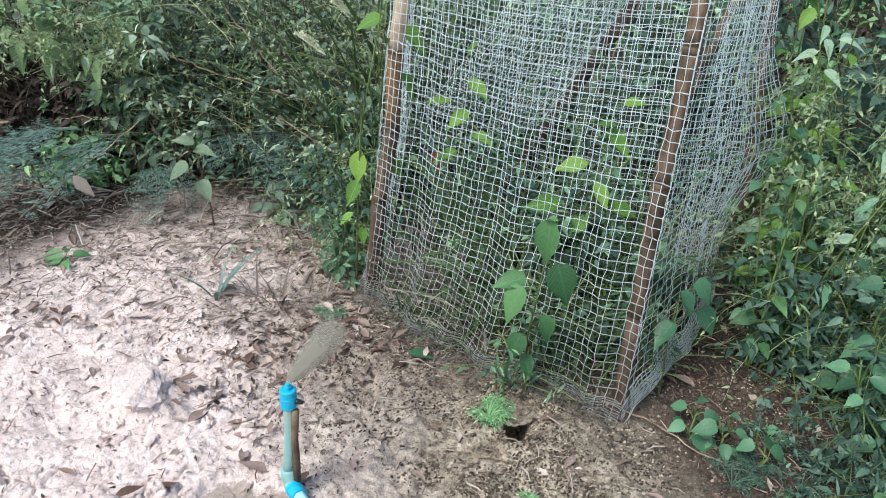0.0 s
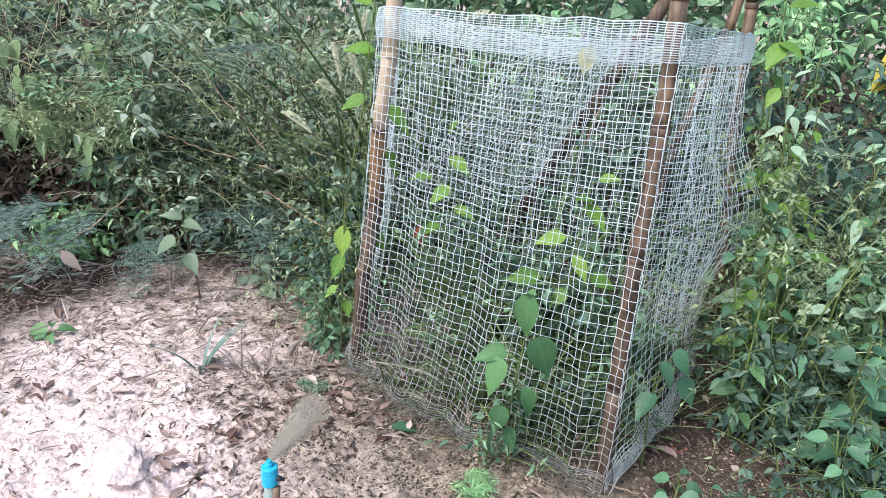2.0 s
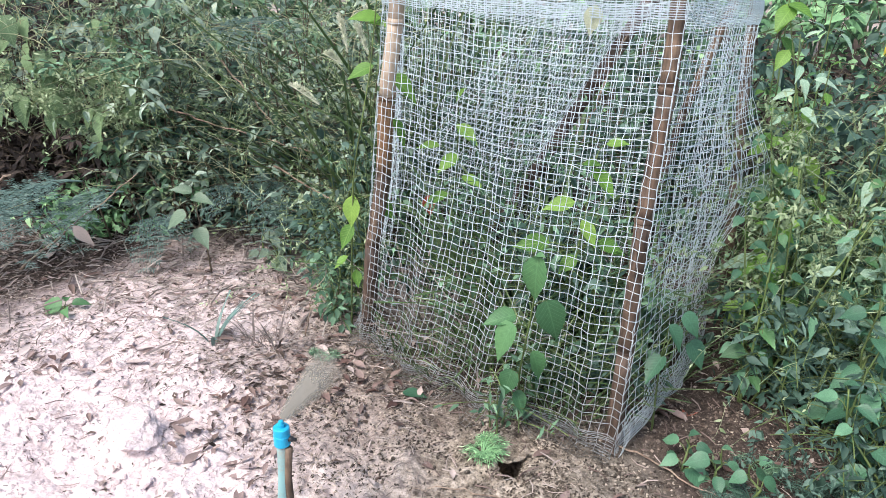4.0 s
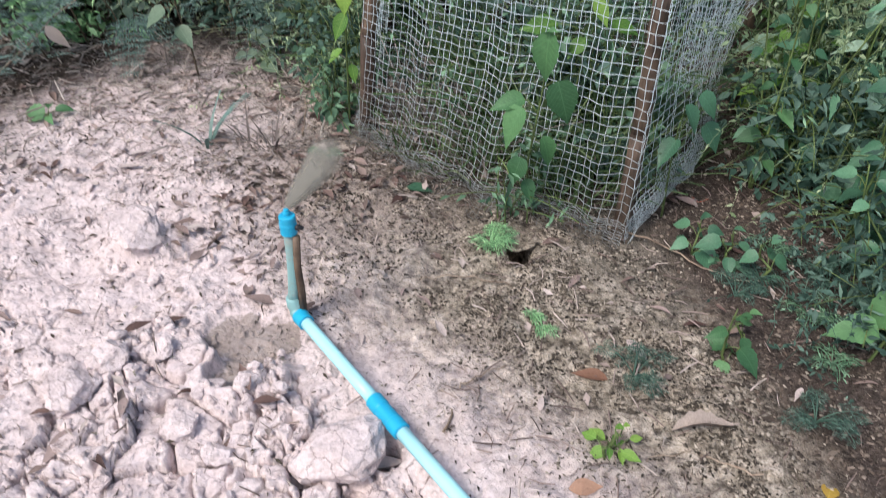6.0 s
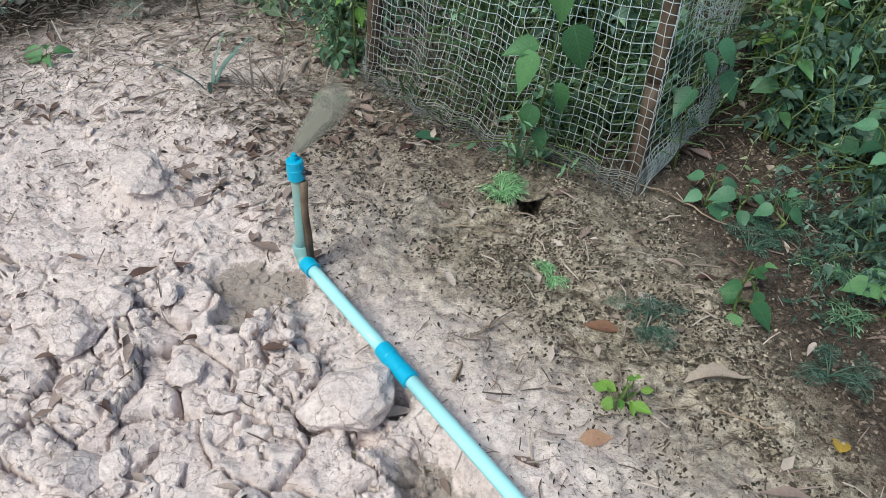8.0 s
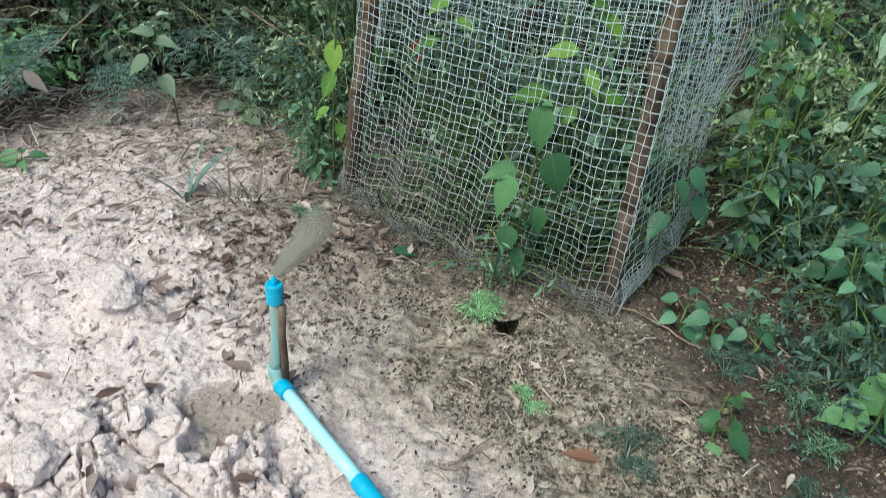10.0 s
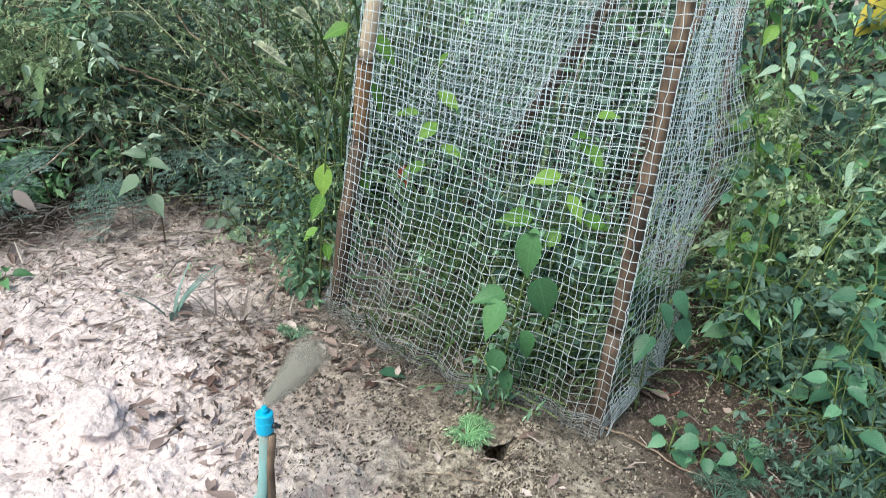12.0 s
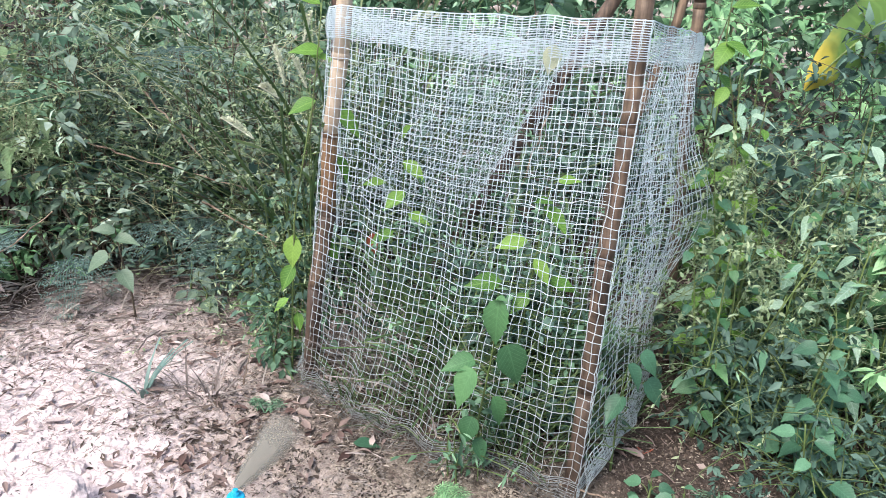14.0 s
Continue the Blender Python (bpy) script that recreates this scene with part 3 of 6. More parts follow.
def burrow_roof():
    """A crust of soil that overhangs the back of the burrow."""
    u, w = np.meshgrid(np.linspace(-0.055, 0.055, 26), np.linspace(0.0, 0.085, 18))
    X, Y = BURROW[0] + u, BURROW[1] - 0.016 + w + (1 - w / 0.085) * (0.9 * u ** 2 / 0.055 + 0.008 * smooth_noise(u, w, 70))
    ends = [lie(BURROW[0] + i, BURROW[1] + j) for i in (-0.055, 0.055) for j in (-0.01, 0.07)]
    a, b = (u + 0.055) / 0.11, w / 0.085
    Z = (ends[0] * (1 - b) + ends[1] * b) * (1 - a) + (ends[2] * (1 - b) + ends[3] * b) * a
    edge = np.minimum(np.minimum(1 - np.abs(u) / 0.055, (0.085 - w) / 0.085) * 3, 1)
    Z = Z - 0.008 + 0.013 * edge + 0.007 * (smooth_noise(X, Y, 41) - 0.5) + 0.005 * (smooth_noise(X, Y, 90) - 0.5)
    under = Z - 0.004 - 0.012 * edge * np.minimum(w / 0.02, 1)
    n, m = u.shape
    v = np.concatenate([np.stack([X, Y, Z], -1).reshape(-1, 3), np.stack([X, Y, under], -1).reshape(-1, 3)])
    f = [(i * m + j, i * m + j + 1, i * m + m + j + 1, i * m + m + j) for i in range(n - 1) for j in range(m - 1)]
    f += [tuple(q + n * m for q in reversed(g)) for g in f]
    f += [(j + 1, j, n * m + j, n * m + j + 1) for j in range(m - 1)]
    thing("burrow_roof", "crust of brown soil overhanging a small burrow", "soil", data=Geo().add(v, f).mesh("burrow_roof", SOIL))


burrow_roof()


# ---------------------------------------------------------------- bamboo posts
def bamboo_post(name, label, foot, top, radius, segments, skins, seed, joints=None):
    rng = np.random.default_rng(seed)
    foot, top = np.array(foot, float), np.array(top, float)
    base = thing(name, label, "post", "cage posts", at=tuple(foot))
    axis = top - foot
    cuts = np.cumsum(np.r_[0, rng.uniform(0.8, 1.2, segments)])
    cuts /= cuts[-1]
    if joints:
        cuts = np.array([0, *joints, 1.0])
    wob = rng.normal(0, 0.004, (segments + 1, 3))
    wob[0] = 0
    for k in range(segments):
        a, b = axis * cuts[k] + wob[k], axis * cuts[k + 1] + wob[k + 1]
        t = np.linspace(0, 1, 7)
        r = radius * (1 - 0.18 * (cuts[k] + (cuts[k + 1] - cuts[k]) * t)) * (1 - 0.06 * np.sin(np.pi * t) + rng.normal(0, 0.01, 7))
        g = Geo().add(*tube(a + (b - a) * t[:, None], r, 14))
        part("internode", g.mesh("internode", skins[min(k, len(skins) - 1)]), base)
        ring = Geo().add(*tube([b - axis * 0.006, b - axis * 0.002, b + axis * 0.002, b + axis * 0.006],
                               [radius * 0.86, radius * 0.97, radius * 0.97, radius * 0.86], 14))
        part("node", ring.mesh("node", skins[min(k, len(skins) - 1)]), base)
    return base


bamboo_post("bamboo_post", "brown bamboo post with a pale upper end, holding the white net", (-0.207, 2.205, -0.05), (-0.085, 2.15, 1.22), 0.021, 5,
            [BAMBOO_DARK, BAMBOO, BAMBOO_RED, BAMBOO_PALE, BAMBOO_PALE], 4, (0.25, 0.40, 0.555, 0.69))
bamboo_post("bamboo_post", "weathered red-brown bamboo post at the cage corner", (0.402, 1.795, -0.05), (0.436, 1.83, 1.2), 0.0185, 5,
            [BAMBOO_DARK, BAMBOO, BAMBOO, BAMBOO, BAMBOO_PALE], 5)
bamboo_post("bamboo_post", "thin red-brown bamboo post behind the net", (0.765, 2.38, -0.05), (0.665, 2.34, 1.25), 0.016, 5, [BAMBOO_DARK, BAMBOO, BAMBOO, BAMBOO], 6)
bamboo_post("bamboo_post", "dark bamboo post at the back of the cage", (-0.215, 2.66, -0.05), (-0.175, 2.64, 1.2), 0.016, 5, [BAMBOO_DARK], 7)
bamboo_post("bamboo_prop", "dark slanting stick leaning across the cage", (0.02, 2.64, -0.03), (0.66, 2.54, 1.18), 0.023, 4, [BAMBOO_DARK], 8)
bamboo_post("bamboo_prop", "brown slanting stick behind the cage", (0.50, 2.60, -0.03), (0.76, 2.55, 1.16), 0.015, 4, [BAMBOO_DARK, BAMBOO_DARK, BAMBOO], 9)


# ---------------------------------------------------------------- net
NET_FOOT = np.array([(-0.232, 2.215), (0.405, 1.762), (0.668, 2.255), (-0.20, 2.68)])
NET_TOP = np.array([(-0.135, 2.128, 0.925), (0.432, 1.775, 0.953), (0.708, 2.335, 0.885), (-0.175, 2.662, 0.885)])


def net_place(side, s, v):
    """A place on the net: s from corner to corner, v from the hem to the rim."""
    s, v = np.asarray(s, float), np.asarray(v, float)
    i, j = side, (side + 1) % 4
    foot = NET_FOOT[i] + (NET_FOOT[j] - NET_FOOT[i]) * s[..., None]
    top = NET_TOP[i] + (NET_TOP[j] - NET_TOP[i]) * s[..., None]
    bend = v ** 0.8
    xy = foot + (top[..., :2] - foot) * bend[..., None]
    d = NET_TOP[j][:2] - NET_TOP[i][:2]
    out = np.array([d[1], -d[0]]) / np.linalg.norm(d)
    belly = np.sin(np.pi * s)
    bulge = (0.075, 0.035, 0.03, 0.03)[side] * (1 - v) ** 2.2 * belly - (0.012, 0.02, 0.02, 0.02)[side] * np.sin(np.pi * v) * belly
    if side == 1:
        bulge = bulge + 0.092 * np.exp(-((v - 0.54) / 0.17) ** 2) * s ** 3
    loose = 0.25 + 1.1 * (1 - v)
    ripple = loose * (0.007 * np.sin(23 * s + 3 * side + 2.0 * v) + 0.006 * np.sin(41 * s + 1.3 + 5 * v) + 0.012 * (smooth_noise(s * 1.0 + side * 3, v, 5) - 0.5))
    ripple = ripple * np.minimum(1, 6 * belly + 0.15)
    ripple = (ripple + 0.03 * (1 - v) ** 8 * (smooth_noise(s + side * 2, v * 3, 14) - 0.3)) * (1.0, 0.3, 1.0, 1.0)[side]
    xy = xy + out * (bulge + ripple)[..., None]
    dip = (0.022, 0.03, 0.02, 0.02)[side] * belly * np.sin(np.pi * np.clip(v, 0, 1)) ** 0.7 + (0.0, 0.0, 0.045, 0.01)[side] * belly * v
    z = (top[..., 2] + 0.014) * v - 0.014 - dip + 0.006 * (smooth_noise(s * 4 + side, v * 3, 3) - 0.5)
    z = z + np.maximum(0, ground(xy[..., 0], xy[..., 1]) + 0.006) * (1 - v) ** 3
    if side == 1:
        z = z + 0.04 * step(0.02, 0.25, s) * (1 - v) ** 3
    return np.concatenate([xy, z[..., None]], -1)


def mesh_sheet(p, half, thick):
    """A welded net: flat strands that share a knot at every crossing (row, column, xyz)."""
    rows, cols = p.shape[:2]
    du, dv = np.gradient(p, axis=1), np.gradient(p, axis=0)
    du /= np.linalg.norm(du, axis=-1)[..., None] + 1e-9
    dv /= np.linalg.norm(dv, axis=-1)[..., None] + 1e-9
    n = np.cross(du, dv)
    n /= np.linalg.norm(n, axis=-1)[..., None] + 1e-9
    v = np.stack([p + half * (a * du + c * dv) + thick * k * n for k in (-1, 1) for a, c in ((-1, -1), (1, -1), (1, 1), (-1, 1))], 2).reshape(-1, 3)
    f = []
    for i in range(rows):
        for j in range(cols):
            o = 8 * (i * cols + j)
            f += [(o + 3, o + 2, o + 1, o), (o + 4, o + 5, o + 6, o + 7)]
            if j + 1 < cols:
                q = o + 8
                f += [(o + 1, o + 2, q + 3, q), (o + 5, q + 4, q + 7, o + 6), (o + 1, q, q + 4, o + 5), (o + 2, o + 6, q + 7, q + 3)]
            if i + 1 < rows:
                q = o + 8 * cols
                f += [(o + 2, o + 3, q, q + 1), (o + 6, q + 5, q + 4, o + 7), (o + 3, o + 7, q + 4, q), (o + 2, q + 1, q + 5, o + 6)]
    return v, f


def net_panel(name, side, columns, rows, label):
    rise = np.concatenate([np.linspace(0, 0.06, 11)[:-1], np.linspace(0.06, 1, rows)])
    across = np.linspace(0, 1, columns)
    if side == 1:
        across = np.interp(across, (0, 0.42, 1), (0, 0.58, 1))
    across = across + 0.22 / columns * np.sin(np.arange(columns) * 1.9) * np.sin(np.pi * across)
    S, V = np.meshgrid(across, rise)
    p = net_place(side, S, V)
    p += np.random.default_rng(side).normal(0, 0.0011, p.shape)
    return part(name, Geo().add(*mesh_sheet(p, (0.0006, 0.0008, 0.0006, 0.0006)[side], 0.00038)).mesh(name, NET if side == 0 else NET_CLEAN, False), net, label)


net = thing("net_fence", "white plastic mesh net wrapped round bamboo posts", "net fence")
net_panel("front_panel", 0, 44, 44, "white square-mesh net, slack and rippled")
net_panel("side_panel", 1, 25, 35, "white square-mesh net bulging between posts")
net_panel("back_panel", 2, 56, 52, "white square-mesh net seen through the front")
net_panel("side_panel", 3, 32, 48, "white square-mesh net seen through the front")


def inner_fold():
    """Slack net gathered along the slanting prop at the back."""
    K, C = np.meshgrid(np.linspace(0, 1, 40), np.linspace(0, 1, 34), indexing="ij")
    foot, top = np.array([0.02, 2.60, -0.03]), np.array([0.66, 2.50, 1.18])
    p = foot + (top - foot) * (0.36 + 0.38 * K)[..., None]
    p[..., 0] -= 0.028 + (0.34 - 0.08 * K) * C ** 1.5
    p[..., 1] += -0.02 * C + 0.016 * np.sin(38 * C ** 0.7 + 2 * K) + 0.02 * (smooth_noise(C * 2, K, 6) - 0.5)
    p[..., 2] -= 0.05 * np.sin(np.pi * C) * (1 - K)
    p += np.random.default_rng(5).normal(0, 0.001, p.shape)
    part("inner_fold", Geo().add(*mesh_sheet(p, 0.0005, 0.0003)).mesh("inner_fold", NET_CLEAN, False), net, "slack white net gathered along the slanting prop")


inner_fold()


def slack_layer():
    """A second, crumpled layer of net inside the side panel."""
    S, V = np.meshgrid(np.linspace(0.50, 1.0, 17), np.linspace(0.26, 0.92, 28))
    p = net_place(1, S, V)
    d = NET_TOP[2][:2] - NET_TOP[1][:2]
    inward = np.array([-d[1], d[0]]) / np.linalg.norm(d)
    deep = 0.012 + 0.03 * smooth_noise(S * 2, V, 7) + 0.010 * np.sin(30 * S + 9 * V)
    p[..., :2] += inward * deep[..., None]
    p[..., 2] += 0.010 * np.sin(26 * S)
    p += np.random.default_rng(6).normal(0, 0.0018, p.shape)
    part("slack_layer", Geo().add(*mesh_sheet(p, 0.00065, 0.0003)).mesh("slack_layer", NET_CLEAN, False), net, "crumpled second layer of white net")


def hem_skirt():
    """The spare foot of the front net, crumpled on the soil."""
    S, K = np.meshgrid(np.linspace(0.0, 1.0, 58), np.linspace(0, 1, 9))
    p = net_place(0, S, 0.035 * (1 - K))
    d = NET_TOP[1][:2] - NET_TOP[0][:2]
    out = np.array([d[1], -d[0]]) / np.linalg.norm(d)
    p[..., :2] += out * (0.002 + (0.016 + 0.045 * smooth_noise(S * 3, K * 0.3, 4)) * K)[..., None]
    p[..., 2] = (1 - K) * p[..., 2] + K * ground(p[..., 0], p[..., 1]) + 0.004 + 0.014 * smooth_noise(S * 8, K, 4) * np.sin(np.pi * K)
    p += np.random.default_rng(8).normal(0, 0.0016, p.shape)
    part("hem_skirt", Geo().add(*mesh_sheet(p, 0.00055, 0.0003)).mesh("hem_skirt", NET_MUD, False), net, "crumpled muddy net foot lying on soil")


slack_layer()
hem_skirt()


def net_band(side, low, high, rows, columns, push, label, lean=(0.0, 0.0), upto=1.0):
    """A close-woven strip along the rim, or its folded-over flap."""
    s = np.linspace(0, upto, columns)
    if side == 1 and high > 0.5:
        s = np.interp(s, (0, 0.22, 0.48, 1), (0, 0.52, 0.80, 1))
    k = np.linspace(0, 1, rows)
    S, K = np.meshgrid(s, k)
    lo, hi = low + lean[0] * S, high + lean[1] * S
    p = net_place(side, S, lo + (hi - lo) * K)
    d = NET_TOP[(side + 1) % 4][:2] - NET_TOP[side][:2]
    p[..., :2] += push * np.array([d[1], -d[0]]) / np.linalg.norm(d) * (0.4 + np.sin(np.pi * K)[..., None])
    part("rim_band", Geo().add(*mesh_sheet(p, 0.0006 if high > 0.5 else 0.0007, 0.0004)).mesh("rim_band", NET_CLEAN, False), net, label)


for side, columns in ((0, 44), (1, 34), (2, 30), (3, 24)):
    net_band(side, 0.935, 1.0, 17, columns, 0.004, "close-woven white selvedge along the rim")
net_band(1, 0.0, 0.10, 13, 46, 0.012, "close-woven white selvedge along the hem")
for side in range(4):
    s = np.linspace(0, 1, 40)
    g = Geo().add(*tube(net_place(side, s, np.ones(40)), 0.0012, 5))
    part("edge_cord", g.mesh("edge_cord", NET), net)

# ---------------------------------------------------------------- sprinkler
sprinkler = thing("sprinkler", "blue water pipe with an upright riser and small sprinkler head", "sprinkler", at=(ELBOW[0], ELBOW[1], 0))


def local(points):
    return np.asarray(points, float) - (ELBOW[0], ELBOW[1], 0)


PIPE_Z = 0.035
line = lambda a, b, z0, z1, n: np.column_stack([np.linspace(a[0], b[0], n), np.linspace(a[1], b[1], n), np.linspace(z0, z1, n)])
at_pipe = lambda d: ELBOW + ALONG * d
part("pipe", Geo().add(*tube(local(line(at_pipe(0.012), at_pipe(0.266), PIPE_Z, PIPE_Z, 5)), 0.0112, 16)).mesh("pipe", PIPE), sprinkler, "pale blue plastic pipe")
part("pipe", Geo().add(*tube(local(line(at_pipe(0.30), at_pipe(1.5), PIPE_Z, PIPE_Z + 0.0, 8)), 0.0112, 16)).mesh("pipe", PIPE), sprinkler, "pale blue plastic pipe")
cp = [0.258, 0.260, 0.282, 0.284, 0.314, 0.316, 0.338, 0.340]
part("coupling", Geo().add(*tube(local(np.array([(*at_pipe(c), PIPE_Z) for c in cp])), [0.0125, 0.0148, 0.0148, 0.0138, 0.0138, 0.0148, 0.0148, 0.0125], 32)).mesh("coupling", FITTING, False), sprinkler, "bright blue pipe coupling")
HEAD = np.array([-0.199, 1.456, 0.243])
bend = [np.array([*at_pipe(0.034), PIPE_Z]), np.array([*at_pipe(0.031), PIPE_Z]), np.array([*at_pipe(0.010), PIPE_Z]), np.array([*at_pipe(0.002), PIPE_Z + 0.004]),
        np.array([*at_pipe(-0.004), PIPE_Z + 0.012]), np.array([*at_pipe(-0.005), PIPE_Z + 0.03]), np.array([*at_pipe(-0.005), PIPE_Z + 0.032])]
elbow = part("elbow", Geo().add(*tube(local(bend), [0.0125, 0.0135, 0.0138, 0.0138, 0.0138, 0.0140, 0.0125], 20)).mesh("elbow", MUDDY), sprinkler, "mud-caked elbow fitting")
part("collar", Geo().add(*tube(local([np.array([*at_pipe(c), PIPE_Z]) for c in (0.012, 0.0125, 0.020, 0.0205, 0.037, 0.0375)]), [0.012, 0.0152, 0.0152, 0.0146, 0.0146, 0.012], 28)).mesh("collar", FITTING, False), elbow, "bright blue collar")
foot = np.array([*at_pipe(-0.005), PIPE_Z + 0.02])
t = np.linspace(0, 1, 8)[:, None]
riser = foot + (HEAD - foot) * t + np.array([0.004, 0, 0]) * np.sin(np.pi * t)
part("riser", Geo().add(*tube(local(riser[:-1]), 0.0108, 16)).mesh("riser", MUDDY), sprinkler, "mud-streaked upright pipe")
cap = part("sprinkler_head", Geo().add(*tube(local([HEAD + (0, 0, z) for z in (-0.034, -0.033, -0.014, -0.013, 0.0, 0.001, 0.0018, 0.0022)]),
                                             [0.0125, 0.0142, 0.0146, 0.0139, 0.0139, 0.0132, 0.0118, 0.004], 32)).mesh("sprinkler_head", FITTING, False), sprinkler, "bright blue sprinkler cap")
part("nozzle", Geo().add(*tube(local([HEAD + (0, 0, z) for z in (0.001, 0.008, 0.0085, 0.013, 0.0135)]), [0.0062, 0.0062, 0.0048, 0.0042, 0.002], 16)).mesh("nozzle", FITTING, False), cap)
part("side_outlet", Geo().add(*tube(local([HEAD + (0.011, -0.002, -0.020), HEAD + (0.020, -0.003, -0.020), HEAD + (0.0205, -0.003, -0.020), HEAD + (0.026, -0.004, -0.020)]),
                                    [0.005, 0.005, 0.0035, 0.0035], 10)).mesh("side_outlet", BLACK), cap, "black side outlet")
stake_p = np.array([foot + (0.017, -0.006, -0.07), foot + (0.018, -0.006, 0.04), foot + (0.017, -0.0065, 0.09), HEAD + (0.013, -0.006, -0.036)])
thing("stake", "brown split-bamboo stake standing beside the riser pipe", "stake", data=Geo().add(*tube(stake_p, [0.0065, 0.0072, 0.007, 0.0066], 8)).mesh("stake", BAMBOO))

# the fan of water that leaves the head
g = Geo()
t = np.linspace(0.01, 1, 12)
for squash in (0.30, 0.12):
    ring, f = tube(np.stack([t, 0 * t, 0.05 * t * t], 1), 0.05 + 0.24 * t ** 0.65, 18, caps=False)
    ring[:, 2] = 0.05 * ring[:, 0] ** 2 + (ring[:, 2] - 0.05 * ring[:, 0] ** 2) * squash
    g.add(ring, f)
spray = thing("water_spray", "fine grey water mist fanning from the sprinkler head", "water spray", kind="stuff", data=g.mesh("water_spray", MIST))
spray.matrix_basis = frame_of(HEAD + (0.002, 0, 0.017), (0.082, 0.055, 0.092), (-0.25, -1.0, 0.75), 0.138)

# ---------------------------------------------------------------- leaf shapes
SMALL = [leaf_shape(w, 3, f, d, 0.4) for w, f, d in ((0.5, 0.15, 0.2), (0.62, 0.1, 0.35), (0.4, 0.2, 0.1))]
NARROW = leaf_shape(0.22, 2, 0.2, 0.12, 0.45)
LONG = [leaf_shape(0.34, 4, 0.15, 0.45, 0.38), leaf_shape(0.28, 4, 0.22, 0.3, 0.40), leaf_shape(0.42, 4, 0.1, 0.6, 0.36)]
BLADE = leaf_shape(0.035, 5, 0.3, 0.55, 0.35)


def leaf_meshes(name, mat, kinds):
    return [Geo().add(*leaf_shape(*k)).mesh(name, mat) for k in kinds]


BROAD = [(0.64, 13, 0.12, 0.26, 0.34, 0.07, 0.05), (0.58, 13, 0.22, 0.16, 0.36, 0.05, 0.06), (0.70, 13, 0.08, 0.40, 0.34, 0.08, 0.05), (0.52, 13, 0.28, 0.34, 0.38, 0.04, 0.07)]
OVAL = [(0.55, 6, 0.15, 0.2, 0.45), (0.62, 6, 0.1, 0.3, 0.45), (0.5, 6, 0.22, 0.1, 0.42)]
OLIVE_LEAVES = leaf_meshes("leaf", LEAF_OLIVE, BROAD)
FRESH_LEAVES = leaf_meshes("leaf", LEAF_FRESH, BROAD)
BIG_LEAVES, LIME_LEAVES, PALE_LEAVES = leaf_meshes("leaf", LEAF_BIG, BROAD), leaf_meshes("leaf", LEAF_YELLOW, OVAL), leaf_meshes("leaf", LEAF_PALE, BROAD)


def unit(v):
    v = np.asarray(v, float)
    return v / (np.linalg.norm(v) + 1e-9)


# ---------------------------------------------------------------- bushes
def stem_line(rng, base, lean, height, sag, n=8):
    t = np.linspace(0, 1, n)[:, None]
    p = base + np.array([lean[0], lean[1], height]) * t
    p[:, 2] -= sag * t[:, 0] ** 3
    p += np.cumsum(rng.normal(0, 0.012 * height, (n, 3)), 0) * (t > 0)
    return p


def shrub(label, x, y, height, width, stems, leaf, shapes, mat, seed, depth=None, per_twig=9, twigs=7, bark=None, droop=0.5, name="shrub", bare=0.0):
    """Many arching stems with side twigs, all set with leaves."""
    rng = np.random.default_rng(seed)
    depth = depth or width
    z0 = lie(x, y)
    base = thing(name, label, "shrub", "bushes", at=(x, y, z0))
    at, along, up, size = [], [], [], []
    for _ in range(stems):
        b = np.array([rng.uniform(-0.45, 0.45) * width, rng.uniform(-0.4, 0.4) * depth, 0.0])
        h = height * rng.uniform(0.35, 1.0)
        p = stem_line(rng, b - (0, 0, 0.03), (rng.normal(0, 0.22) * width, rng.normal(-0.05, 0.22) * depth), h, 0.25 * h * rng.random())
        wood = Geo().add(*tube(p, np.linspace(0.0045, 0.0012, len(p)) * min(1.0, 0.25 + height), 4, False))
        lines = [p[2:]]
        for _ in range(twigs):
            k = rng.integers(2, 8)
            d = unit((rng.normal(), rng.normal() - 0.25, rng.uniform(-0.1, 0.9)))
            q = p[k] + d * np.linspace(0, 1, 5)[:, None] * rng.uniform(0.10, 0.26) * (0.5 + width)
            q[:, 2] -= 0.03 * np.linspace(0, 1, 5) ** 2
            wood.add(*tube(q, 0.0012, 3, False))
            lines.append(q)
        part("stem", wood.mesh("stem", bark or WOODY), base)
        for q in lines:
            n = per_twig
            pos = rng.uniform(0.1, 1.0, n) * (len(q) - 1)
            i = np.minimum(pos.astype(int), len(q) - 2)
            c = q[i] + (q[i + 1] - q[i]) * (pos - i)[:, None]
            dirs = rng.normal(0, 1, (n, 3)) * (1, 1, 0.45) + (0, -0.35, -droop * 0.6)
            at.append(c + dirs / np.linalg.norm(dirs, axis=1)[:, None] * 0.01)
            along.append(dirs)
            up.append(rng.normal(0, 0.4, (n, 3)) + (0, -0.25, 1.0))
            size.append(leaf * rng.uniform(0.55, 1.35, n))
    at, along, up, size = (np.concatenate(a) for a in (at, along, up, size))
    low = z0 + at[:, 2] > ground(at[:, 0] + x, at[:, 1] + y) + 0.005
    low &= at[:, 2] > bare
    g = Geo()
    which = rng.integers(0, len(shapes), len(at))
    for k, sh in enumerate(shapes):
        s = low & (which == k)
        many(g, sh, at[s], along[s], up[s], size[s])
    tagged(part("foliage", g.mesh("foliage", mat), base), kind="stuff")
    return base


